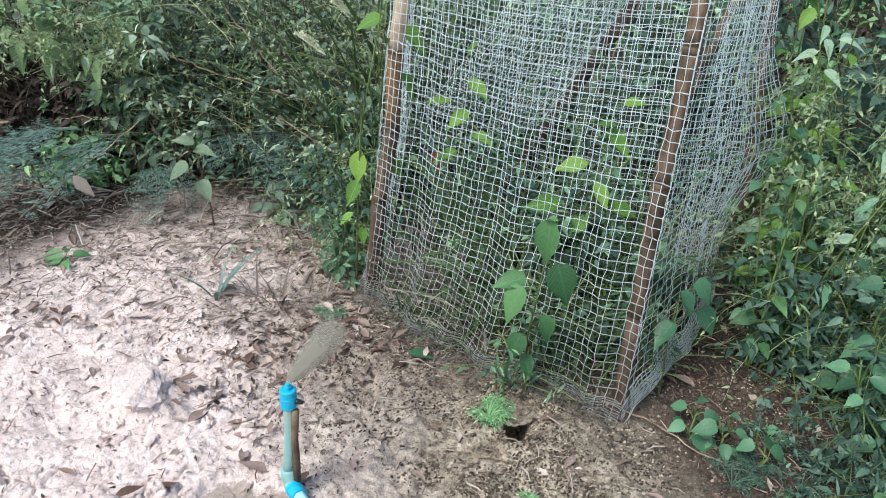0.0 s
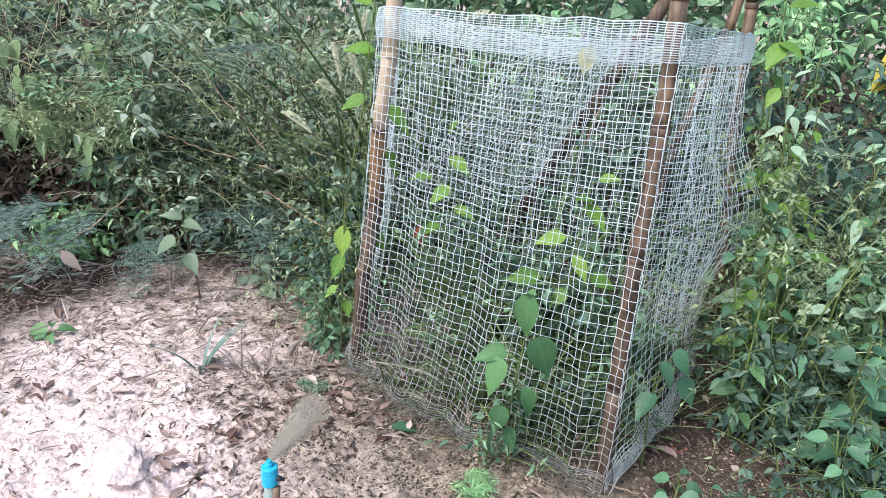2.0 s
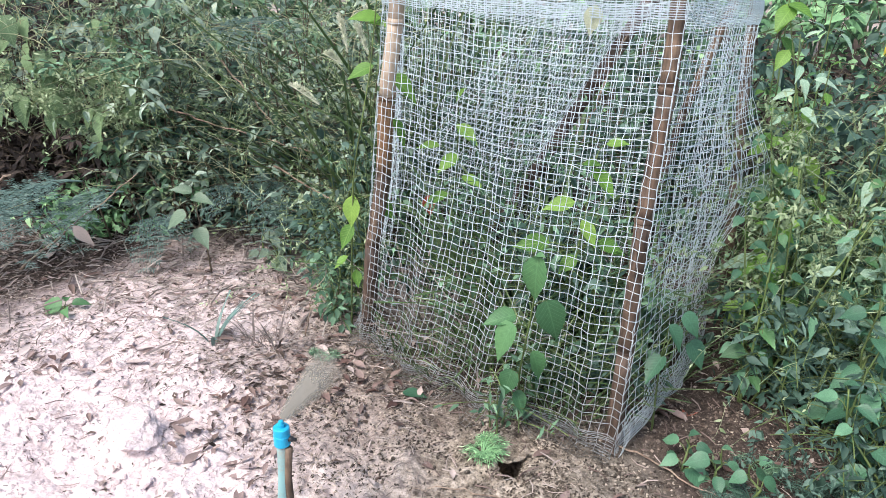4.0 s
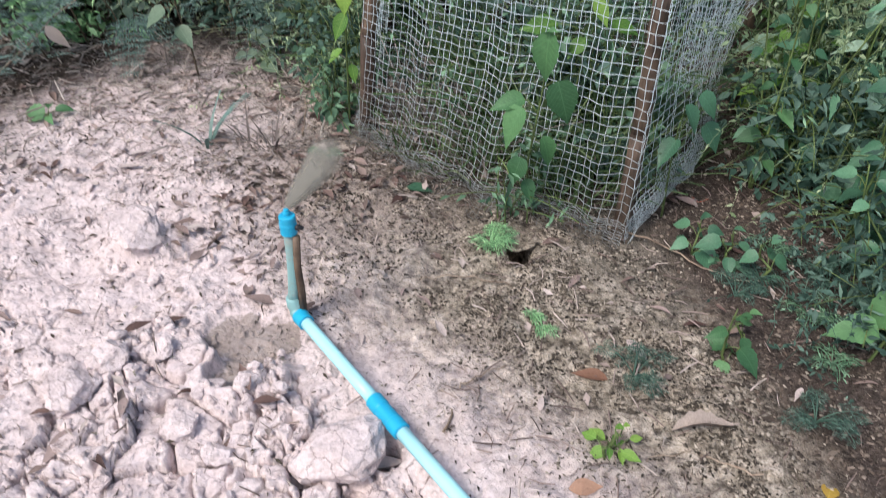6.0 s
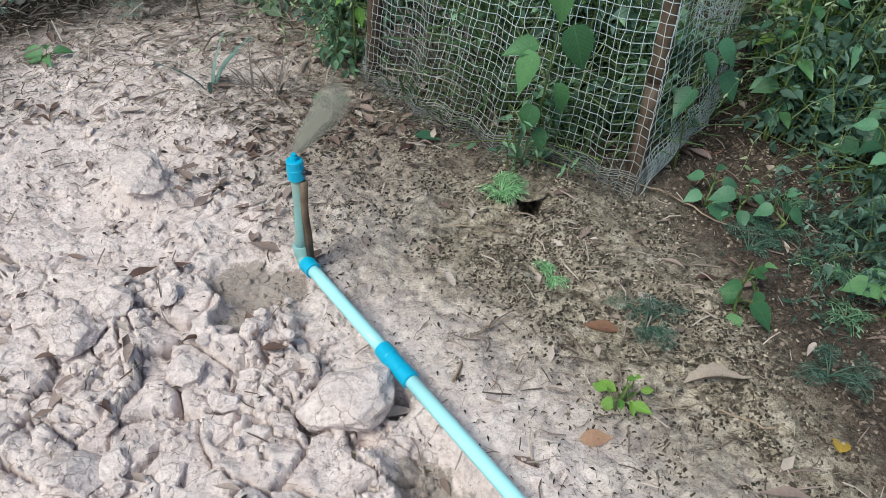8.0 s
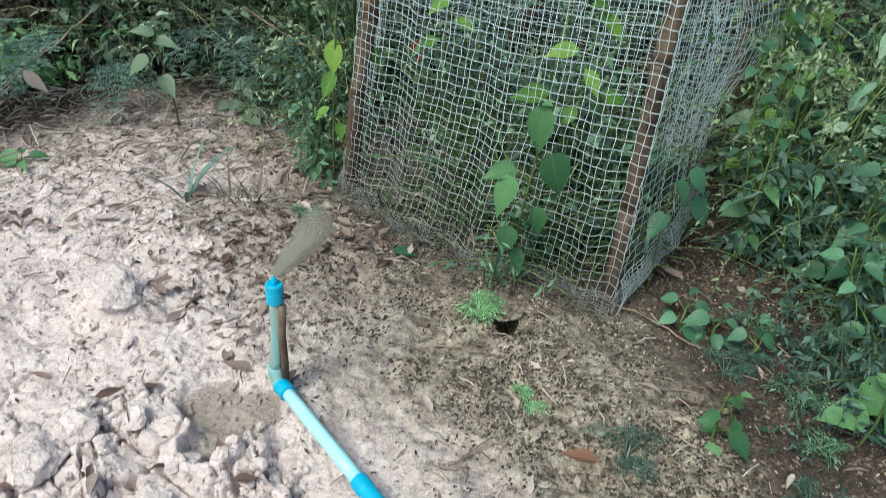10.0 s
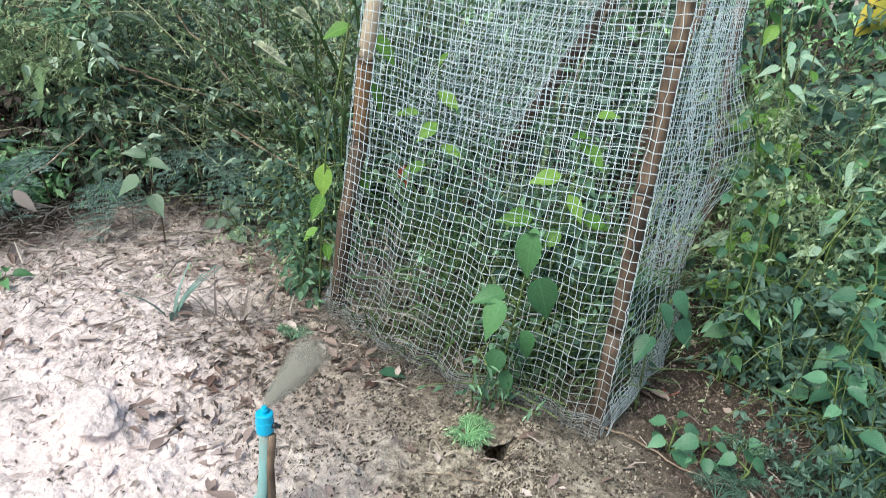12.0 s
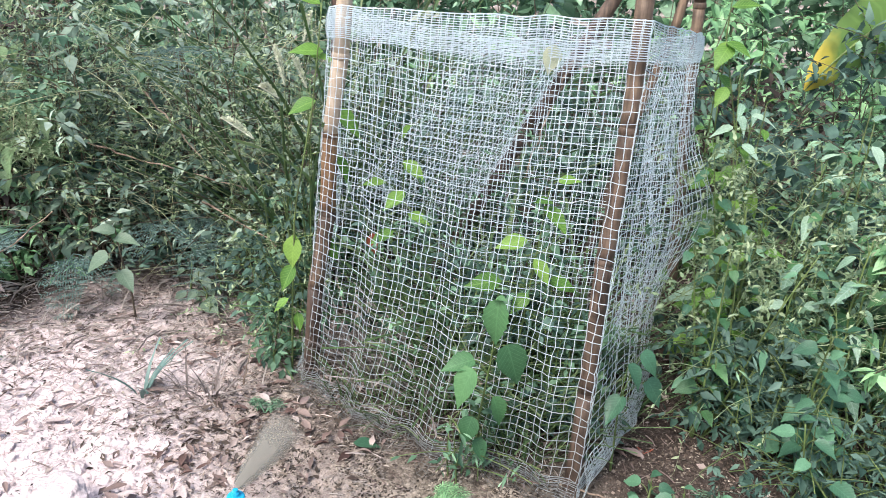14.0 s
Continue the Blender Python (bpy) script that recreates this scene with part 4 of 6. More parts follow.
def leafy(name, label, category, group, foot, points, leaves, meshes, stalk, seed, thick=0.003):
    """A stem through points and single leaves (place, direction, length) joined to it by petioles."""
    rng = np.random.default_rng(seed)
    foot = np.array(foot, float)
    base = thing(name, label, category, group, at=tuple(foot))
    p = np.array([foot, *points], float) - foot
    fine = np.stack([np.interp(np.linspace(0, len(p) - 1, 4 * len(p)), np.arange(len(p)), p[:, k]) for k in range(3)], 1)
    part("stem", Geo().add(*tube(fine, np.linspace(thick, thick * 0.45, len(fine)), 6)).mesh("stem", stalk), base)
    for place, way, length in leaves:
        root = np.array(place, float) - foot - unit(way) * length * 0.5
        near = fine[np.argmin(np.linalg.norm(fine - root + (0, 0, 0.02), axis=1))]
        if np.linalg.norm(near - root) > 0.006:
            t = np.linspace(0, 1, 5)[:, None]
            part("petiole", Geo().add(*tube(near + (root - near) * t + np.array([0, 0, 0.006]) * np.sin(np.pi * t), 0.0011, 4)).mesh("petiole", stalk), base)
        upward = np.array([rng.normal(0, 0.2), -0.55 + rng.normal(0, 0.2), 1.0])
        part("leaf", meshes[rng.integers(len(meshes))], base, m=frame_of(root, way, upward, length))
    return base


# broad drooping leaves hanging over the dark hollow
vine_rng = np.random.default_rng(17)
for k, (x, y, h) in enumerate([(-1.52, 2.86, 0.75), (-1.36, 2.80, 0.62), (-1.22, 2.84, 0.55), (-1.62, 2.92, 0.95), (-1.15, 2.88, 0.85), (-1.30, 2.76, 0.62), (-1.12, 2.76, 0.55), (-1.42, 2.78, 0.70)]):
    leaves = []
    for _ in range(11):
        c = np.array([x + vine_rng.normal(0, 0.07), y - 0.06 + vine_rng.normal(0, 0.04), vine_rng.uniform(0.41 if x < -1.2 else 0.33, h)])
        leaves.append((c, (vine_rng.normal(0, 0.5), -0.45, -0.9 + vine_rng.normal(0, 0.25)), vine_rng.uniform(0.05, 0.095)))
    leafy("hanging_vine", "trailing vine with broad dull olive leaves", "vine", "climbers", (x, y + 0.12, lie(x, y)), [(x, y + 0.08, h * 0.6), (x, y, h), (x + 0.02, y - 0.05, h - 0.08)], leaves, OLIVE_LEAVES, WOODY, 700 + k)

# the thicket on the clay's far side
for k, (x, y, h, w, st, lf, kind) in enumerate([
        (-2.05, 3.05, 1.25, 0.9, 16, 0.058, 1), (-1.55, 3.25, 1.15, 0.8, 16, 0.052, 1), (-1.00, 3.02, 1.0, 0.62, 26, 0.036, 0), (-0.72, 3.12, 1.05, 0.8, 28, 0.034, 1),
        (-0.36, 3.10, 1.0, 0.75, 26, 0.030, 1), (-1.06, 3.02, 0.90, 0.5, 18, 0.046, 1), (-0.85, 2.98, 0.55, 0.6, 16, 0.036, 2), (-0.50, 2.92, 0.52, 0.5, 18, 0.032, 2),
        (-2.3, 3.9, 1.5, 1.1, 14, 0.06, 2), (-1.6, 4.0, 1.5, 1.1, 16, 0.055, 2), (-0.9, 3.9, 1.4, 1.1, 16, 0.05, 1), (-0.2, 3.8, 1.35, 1.0, 16, 0.05, 0),
        (0.10, 3.15, 0.85, 0.7, 18, 0.045, 2), (0.55, 3.20, 0.90, 0.7, 18, 0.045, 2), (0.35, 3.9, 1.3, 1.0, 16, 0.05, 0), (0.95, 3.05, 0.9, 0.7, 18, 0.05, 2),
        (1.35, 2.55, 0.85, 0.6, 18, 0.048, 2), (1.30, 3.25, 1.0, 0.8, 18, 0.050, 2), (1.75, 2.95, 0.95, 0.8, 18, 0.055, 0), (1.05, 3.9, 1.3, 1.1, 16, 0.055, 3),
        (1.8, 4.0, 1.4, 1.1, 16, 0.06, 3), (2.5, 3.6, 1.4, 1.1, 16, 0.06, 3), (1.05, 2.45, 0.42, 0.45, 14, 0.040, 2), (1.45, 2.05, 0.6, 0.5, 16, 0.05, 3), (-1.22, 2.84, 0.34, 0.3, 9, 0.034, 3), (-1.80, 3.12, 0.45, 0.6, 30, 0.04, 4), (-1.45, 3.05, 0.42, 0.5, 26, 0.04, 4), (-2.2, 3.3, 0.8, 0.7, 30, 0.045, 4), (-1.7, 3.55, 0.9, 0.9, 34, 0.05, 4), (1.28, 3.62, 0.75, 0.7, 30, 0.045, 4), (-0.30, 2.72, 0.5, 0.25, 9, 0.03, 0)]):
    # kinds 2 and 4 carry shade, kind 3 sunlight, in their leaf colour
    shrub(("dense green bush of small pointed leaves", "dusty grey-green bush with drooping leaves", "dull dark green bush of small leaves", "yellow-green bush of small leaves, sunlight put into their colour", "near-black brown bush, the hollow's shade in its leaf colour")[kind], x, y, h, w, st, lf * (0.85, 1.0, 0.95, 1.0, 1.0)[kind], SMALL if kind == 0 else SMALL + LONG,
          (LEAF_BUSH, LEAF_GREY, LEAF_DULL_SHADE, LEAF_SUNNY, HOLLOW_SHADE)[kind], 100 + k, per_twig=12 if y < 3.3 else 9, bare=0.40 if x < -1.4 and kind == 1 and y < 3.5 else 0.66 if (x, y) == (1.30, 3.25) else 0.0)


# thin stalks woven through the thicket
def stalk_tangle(name, label, count, region, heights, reach, thick, mat, seed, tiny=0):
    """Fine crossing stalks, some set with tiny leaves or seeds."""
    rng = np.random.default_rng(seed)
    g = Geo()
    for _ in range(count):
        x, y = rng.uniform(*region[:2]), rng.uniform(*region[2:])
        z = lie(x, y) + rng.uniform(*heights)
        if x < -1.16 and z < 0.42:
            continue
        d = unit((rng.normal(0, 0.7), rng.normal(-0.1, 0.3), rng.normal(0.6, 0.5)))
        n = np.linspace(0, 1, 8)[:, None]
        p = np.array([x, y, z]) + d * n * rng.uniform(*reach) + np.array([rng.normal(0, 0.06), -0.03, -0.10]) * n ** 2 + rng.normal(0, 0.003, (8, 3))
        p[:, 2] = np.maximum(p[:, 2], 0.02)
        g.add(*tube(p, np.linspace(1.0, 0.45, 8) * thick * rng.uniform(0.6, 1.4), 3, False))
        if tiny:
            k = rng.integers(5, 16)
            f = rng.uniform(2.5, 7, k)
            i = np.minimum(f.astype(int), 6)
            many(g, SMALL[2], p[i] + (p[i + 1] - p[i]) * (f - i)[:, None], rng.normal(0, 1, (k, 3)) + d * 0.6, rng.normal(0, 0.5, (k, 3)) + (0, -0.3, 1), tiny * rng.uniform(0.6, 1.5, k))
    thing(name, label, "dry stalks", kind="stuff", data=g.mesh(name, mat))


stalk_tangle("stalk_tangle", "tangle of thin pale dry stalks in the thicket", 420, (-1.9, -0.15, 2.66, 3.0), (0.0, 0.75), (0.12, 0.5), 0.0012, SPIKE, 61)
stalk_tangle("wispy_stalks", "wispy pale green stalks with tiny leaves over the bushes", 720, (-1.5, -0.15, 2.62, 2.9), (0.15, 0.85), (0.08, 0.28), 0.0009, WISP, 62, 0.012)
stalk_tangle("wispy_stalks", "wispy yellow-green stalks with tiny leaves over the hollow", 170, (-1.50, -0.98, 2.60, 2.76), (0.33, 0.55), (0.06, 0.2), 0.0010, WISP, 68, 0.015)
stalk_tangle("wispy_stalks", "wispy pale green stalks with tiny leaves among weeds", 260, (0.70, 1.30, 1.85, 2.45), (0.10, 0.55), (0.10, 0.32), 0.0009, WISP, 63, 0.013)
stalk_tangle("wispy_stalks", "wispy yellow-green stalks with tiny leaves beside the post", 70, (-0.50, -0.23, 2.26, 2.62), (0.05, 0.42), (0.06, 0.2), 0.0009, WISP, 66, 0.012)
stalk_tangle("wispy_stalks", "wispy green stalks with tiny leaves inside the net", 110, (-0.05, 0.50, 2.05, 2.5), (0.02, 0.5), (0.08, 0.3), 0.0009, LEAF_BUSH, 64, 0.014)
stalk_tangle("wispy_stalks", "wispy yellow-green stalks with tiny leaves against the net", 170, (0.70, 0.92, 2.05, 2.42), (0.08, 0.62), (0.08, 0.28), 0.0009, WISP, 67, 0.015)
stalk_tangle("wispy_stalks", "fine dark green stalks with tiny leaves under the weeds", 110, (0.66, 1.0, 1.42, 1.75), (0.0, 0.10), (0.04, 0.14), 0.0008, LEAF_DULL_SHADE, 65, 0.013)


# farther growth that closes the view
def far_growth():
    rng = np.random.default_rng(55)
    n = 26000
    x, y = rng.uniform(-6, 6, n), 4.4 + 3.2 * rng.random(n) ** 1.3
    top = 0.9 + 1.3 * smooth_noise(x, y, 1.1) + 0.25 * (y - 4.4)
    z = ground(x, y) + top * rng.random(n) ** 0.7
    g = Geo()
    many(g, SMALL[1], np.stack([x, y, z], 1), rng.normal(0, 1, (n, 3)) * (1, 1, 0.5) + (0, -0.3, -0.3), rng.normal(0, 0.5, (n, 3)) + (0, -0.4, 1), 0.1 * rng.uniform(0.6, 1.5, n))
    for k in range(150):
        b = np.array([rng.uniform(-6, 6), rng.uniform(4.5, 7.5), -0.05])
        g.add(*tube(stem_line(rng, b, rng.normal(0, 0.3, 2), rng.uniform(1, 2.2), 0.2), np.linspace(0.012, 0.003, 8), 4, False))
    thing("far_thicket", "far green thicket of tangled leafy growth", "thicket", kind="stuff", data=g.mesh("far_thicket", LEAF_BUSH))


far_growth()


# ---------------------------------------------------------------- grasses
def tuft(name, label, x, y, blades, length, mat, seed, radius=0.03, lean=0.5, z=None, category="grass", wide=1.0):
    rng = np.random.default_rng(seed)
    g = Geo()
    a = rng.uniform(0, 2 * np.pi, blades)
    out = rng.random(blades) * lean
    at = np.stack([np.cos(a) * radius * rng.random(blades), np.sin(a) * radius * rng.random(blades), np.full(blades, -0.005)], 1)
    along = np.stack([np.cos(a) * out, np.sin(a) * out, np.ones(blades)], 1)
    up = np.stack([-np.cos(a), -np.sin(a), np.full(blades, 0.4)], 1)
    sh = (BLADE[0] * (1, wide, 1), BLADE[1])
    many(g, sh, at, along, up, length * rng.uniform(0.5, 1.2, blades))
    return thing(name, label, category, "grasses", "stuff" if blades > 25 else "", at=(x, y, lie(x, y) if z is None else z), data=g.mesh(name, mat))


for k, (x, y, n, ln) in enumerate([(-0.30, 2.82, 40, 0.75), (-0.20, 2.98, 45, 0.95), (-0.42, 3.05, 26, 0.8), (0.10, 2.95, 30, 0.8), (-0.05, 3.3, 40, 1.05), (0.8, 2.8, 20, 0.6)]):
    tuft("grass_clump", "tall tangled grass with pale blades behind the net", x, y, n, ln, GRASS, 200 + k, 0.10, 0.55, wide=0.4)
for k, (x, y, n, ln, m) in enumerate([(0.09, 2.34, 40, 0.42, GRASS), (0.22, 2.18, 60, 0.34, GRASS), (-0.04, 2.50, 30, 0.30, GRASS), (0.40, 2.15, 50, 0.3, GRASS), (0.10, 2.05, 40, 0.2, STRAW),
                                      (-0.06, 2.20, 40, 0.14, STRAW), (0.28, 2.4, 50, 0.45, GRASS), (0.5, 2.25, 40, 0.35, GRASS), (-0.10, 2.13, 40, 0.12, GRASS), (0.0, 2.03, 45, 0.12, GRASS), (0.08, 1.97, 40, 0.11, GRASS), (0.30, 1.86, 45, 0.12, GRASS), (0.36, 1.93, 50, 0.18, GRASS), (0.24, 1.98, 50, 0.2, GRASS), (0.14, 2.08, 50, 0.22, GRASS), (0.52, 2.05, 45, 0.2, GRASS), (-0.08, 2.27, 90, 0.17, STRAW), (-0.03, 2.17, 80, 0.14, STRAW), (0.04, 2.26, 80, 0.20, STRAW)]):
    tuft("grass_clump", ("low green grass growing inside the net", "dry straw grass flattened inside the net")[m is STRAW], x, y, n, ln, m, 230 + k, 0.08, 0.75)
tuft("grass_tuft", "small blue-green grass tuft on bare clay", -0.60, 2.12, 8, 0.13, LEAF_FINE, 250, 0.012, 0.8, wide=2.0)
tuft("grass_tuft", "half-dry brown grass tuft among litter", -0.42, 2.09, 26, 0.10, STRAW, 251, 0.03, 1.2, wide=1.6)
tuft("grass_tuft", "half-dry brown grass tuft among litter", -0.49, 2.14, 20, 0.09, STRAW, 252, 0.03, 1.2, wide=1.6)


def foxtail(foot, mid, tip, seed):
    """A grass stalk with a nodding furry seed head."""
    rng = np.random.default_rng(seed)
    foot, mid, tip = (np.array(p, float) for p in (foot, mid, tip))
    base = thing("foxtail_grass", "grass stalk with a pale furry seed head", "grass", "grasses", at=tuple(foot))
    t = np.linspace(0, 1, 10)[:, None]
    part("stalk", Geo().add(*tube((mid - foot) * t + np.array([0, 0.03, 0.0]) * np.sin(np.pi * t), np.linspace(0.0018, 0.0009, 10), 4)).mesh("stalk", GREEN_STALK), base)
    n = 260
    k = rng.random(n)
    d = unit(tip - mid)
    c = (mid - foot) + (tip - mid) * k[:, None] + np.array([0, 0, 0.012]) * np.sin(np.pi * k)[:, None]
    side = rng.normal(0, 1, (n, 3))
    side -= (side @ d)[:, None] * d
    g = Geo()
    many(g, NARROW, c, side / np.linalg.norm(side, axis=1)[:, None] + d * 0.9, rng.normal(0, 1, (n, 3)), 0.013 * (0.5 + np.sin(np.pi * np.clip(k, 0.05, 1)) * 0.6))
    g.add(*tube((mid - foot) + (tip - mid) * t, 0.0022, 5))
    part("seed_head", g.mesh("seed_head", FOX), base)


foxtail((-0.30, 2.52, 0), (-0.300, 2.48, 0.698), (-0.322, 2.47, 0.80), 1)
foxtail((-0.25, 2.52, 0), (-0.240, 2.46, 0.698), (-0.272, 2.45, 0.777), 2)
foxtail((-0.31, 2.54, 0), (-0.315, 2.48, 0.665), (-0.362, 2.47, 0.695), 3)
foxtail((-0.36, 2.56, 0), (-0.389, 2.50, 0.549), (-0.470, 2.49, 0.605), 4)
foxtail((-0.24, 2.60, 0), (-0.262, 2.55, 0.80), (-0.236, 2.53, 0.88), 5)
foxtail((0.05, 2.85, 0), (0.00, 2.85, 0.84), (0.09, 2.83, 0.86), 6)


# ---------------------------------------------------------------- plants with leaves that can be told apart
def weed(x, y, height, pairs, leaf, seed, lean=(0.0, 0.0), meshes=None, label="upright green weed with broad toothed leaves", young=False):
    """An erect stem with opposite leaves, smaller towards the top."""
    rng = np.random.default_rng(seed)
    z = lie(x, y)
    top = np.array([x + lean[0], y + lean[1], z + height])
    foot = np.array([x, y, z - 0.01])
    pts = [foot + (top - foot) * k + rng.normal(0, 0.008, 3) for k in (0.35, 0.7, 1.0)]
    turn, leaves = rng.uniform(0, 3), []
    for k in range(pairs):
        f = 0.15 + 0.85 * (k + 0.5) / pairs
        c = foot + (top - foot) * f
        for s in (0, np.pi):
            if rng.random() < 0.1:
                continue
            a = turn + s + rng.normal(0, 0.25)
            way = np.array([np.cos(a), np.sin(a), rng.uniform(-0.75, 0.05)])
            ln = leaf * (1.15 - 0.55 * f) * rng.uniform(0.75, 1.15)
            leaves.append((c + unit(way) * (ln * 0.5 + 0.02), way, ln))
        turn += np.pi / 2 + rng.normal(0, 0.2)
    leaves.append((top + (0.01, 0, 0.015), (0.3, -0.5, 0.5), leaf * 0.45))
    return leafy("weed_plant", label, "weed", "weeds", foot, pts, leaves, meshes or BIG_LEAVES, GREEN_STALK, seed, 0.0032)


weed_rng = np.random.default_rng(29)
WEED_KINDS = [BIG_LEAVES, leaf_meshes("leaf", LEAF_BIG, [(0.42, 8, 0.2, 0.25, 0.38, 0.02, 0.08), (0.36, 8, 0.12, 0.4, 0.4, 0.0, 0.08), (0.48, 8, 0.25, 0.15, 0.36, 0.03, 0.06)]), FRESH_LEAVES]
for k in range(30):
    x = 0.70 + 0.62 * weed_rng.random() ** 1.1
    y = 1.62 + 0.75 * weed_rng.random()
    if x - 0.70 < 0.28 * (1.85 - y) or x < 0.66 + 0.22 * max(0.0, y - 2.0):
        x += 0.14
    x = max(x, 0.80 + 0.1 * weed_rng.random()) if y < 1.97 else x
    tall = (0.22 + 0.62 * (y - 1.55)) * weed_rng.uniform(0.75, 1.15)
    # near weeds get darker leaves, far ones brighter: light and shade by leaf colour
    weed(x, y, tall, int(3 + tall * 9), weed_rng.uniform(0.042, 0.080), 300 + k, tuple(weed_rng.normal(0, 0.06, 2)), WEED_KINDS[(0, 0, 0, 1, 0)[k % 5] if y < 1.92 else (2, 1, 2, 0, 2)[k % 5]],
         ("upright green weed with broad toothed leaves", "upright green weed with narrow drooping leaves")[(0, 0, 0, 1, 0)[k % 5] if y < 1.92 else (0, 1, 0, 0, 0)[k % 5]])
weed(0.80, 1.46, 0.14, 3, 0.105, 330, (0.02, 0.0), FRESH_LEAVES, "young plant with large soft green leaves")
weed(0.87, 1.50, 0.20, 3, 0.11, 331, (0.0, 0.0), FRESH_LEAVES, "young plant with large soft green leaves")

SOFT_LEAVES = leaf_meshes("leaf", LEAF_SOFT, [(0.36, 8, 0.15, 0.45, 0.38, 0.0, 0.05), (0.30, 8, 0.22, 0.3, 0.40, 0.0, 0.04), (0.44, 8, 0.1, 0.6, 0.36, 0.0, 0.05)])
for k, (x, y, h, lean) in enumerate([(0.83, 2.28, 0.80, -0.04), (0.95, 2.22, 0.62, 0.03), (1.08, 2.30, 0.70, 0.04), (1.22, 2.22, 0.60, -0.03), (0.90, 2.06, 0.46, 0.02), (1.05, 2.02, 0.50, -0.04), (1.20, 1.98, 0.46, 0.03), (1.34, 2.28, 0.75, 0.0), (0.93, 2.50, 0.85, 0.0), (1.16, 2.5, 0.52, 0.0)]):
    weed(x, y, h, 7, 0.095, 340 + k, (lean, -0.03), SOFT_LEAVES, "tall weed with whorls of long drooping grey-green leaves")

for k, (x, y, h) in enumerate([(0.745, 2.16, 0.42), (0.79, 2.30, 0.62), (0.83, 2.16, 0.5), (0.87, 2.36, 0.72), (0.76, 2.42, 0.8)]):
    weed(x, y, h, 7, 0.06, 360 + k, (0.02, -0.02), LIME_LEAVES, "slender weed with oval yellow-green leaves beside the net")

# one tall stalk before the dark hollow, lime at its tip and whorls
leafy("weed_plant", "tall slender weed with lime tip leaves and grey-green whorls", "weed", "weeds", (0.93, 2.36, lie(0.93, 2.36)), [(0.896, 2.36, 0.42), (0.842, 2.36, 0.63), (0.785, 2.36, 0.83)],
      [((0.765, 2.345, 0.845), (-0.5, -0.5, -0.4), 0.075), ((0.800, 2.345, 0.86), (0.6, -0.5, -0.2), 0.070), ((0.778, 2.345, 0.745), (-0.5, -0.5, -0.6), 0.060), ((0.83, 2.34, 0.545), (-0.5, -0.4, -0.7), 0.075),
       ((0.905, 2.34, 0.48), (0.6, -0.4, -0.8), 0.080), ((0.865, 2.34, 0.60), (0.3, -0.5, -0.4), 0.055)], LIME_LEAVES, GREEN_STALK, 366)
leafy("weed_plant", "drooping grey-green weed with long pointed leaves", "weed", "weeds", (0.95, 2.38, lie(0.95, 2.38)), [(0.91, 2.375, 0.42), (0.855, 2.375, 0.65)],
      [((0.80, 2.35, 0.665), (-0.9, -0.4, -0.1), 0.060), ((0.895, 2.35, 0.70), (0.9, -0.4, 0.1), 0.060), ((0.905, 2.35, 0.655), (0.9, -0.3, -0.35), 0.055), ((0.80, 2.35, 0.60), (-0.9, -0.3, -0.4), 0.055), ((0.866, 2.34, 0.545), (0.1, -0.3, -1.0), 0.055),
       ((0.93, 2.34, 0.58), (0.8, -0.3, -0.5), 0.060), ((0.845, 2.345, 0.685), (0.1, -0.6, -0.3), 0.050)], SOFT_LEAVES, GREEN_STALK, 367)

# low cover under the weeds
for k, (x, y, n, w, h) in enumerate([(0.90, 1.84, 9, 0.22, 0.25), (0.98, 1.92, 12, 0.28, 0.35), (0.88, 2.06, 12, 0.24, 0.4), (0.88, 1.64, 4, 0.14, 0.14), (0.95, 1.62, 6, 0.22, 0.22), (1.12, 1.78, 10, 0.28, 0.35),
                                     (0.98, 1.45, 4, 0.2, 0.16), (0.88, 2.2, 14, 0.25, 0.55), (1.15, 2.2, 14, 0.3, 0.6), (1.0, 2.35, 12, 0.25, 0.7), (0.80, 2.02, 8, 0.14, 0.3), (0.84, 1.60, 5, 0.14, 0.14)]):
    # nearer cover takes the darker leaf: shade under weeds put into its colour
    shrub("low tangled cover of small green leaves", x, y, h, w, n, 0.024 + 0.005 * (k % 3), [NARROW, SMALL[2], NARROW, SMALL[0]], LEAF_DULL_SHADE if y < 2.1 else LEAF_BUSH, 350 + k, per_twig=8, twigs=5, name="ground_cover", bark=GREEN_STALK)

# undergrowth inside the cage
for k, (x, y, n, w, h, lf) in enumerate([(0.14, 2.22, 9, 0.18, 0.36, 0.030), (0.30, 2.22, 14, 0.24, 0.45, 0.036), (0.04, 2.42, 8, 0.18, 0.55, 0.032), (0.45, 2.20, 12, 0.2, 0.5, 0.034), (0.28, 2.42, 12, 0.24, 0.6, 0.04),
                                         (0.42, 1.98, 9, 0.14, 0.22, 0.026), (0.24, 1.98, 9, 0.14, 0.2, 0.026)]):
    shrub("leafy green undergrowth inside the net", x, y, h, w, n, lf, [NARROW, SMALL[2], SMALL[0]], (LEAF_BUSH, LEAF_DULL_SHADE, LEAF_DULL_SHADE)[k % 3], 370 + k, per_twig=7, twigs=4, name="undergrowth", bark=GREEN_STALK)

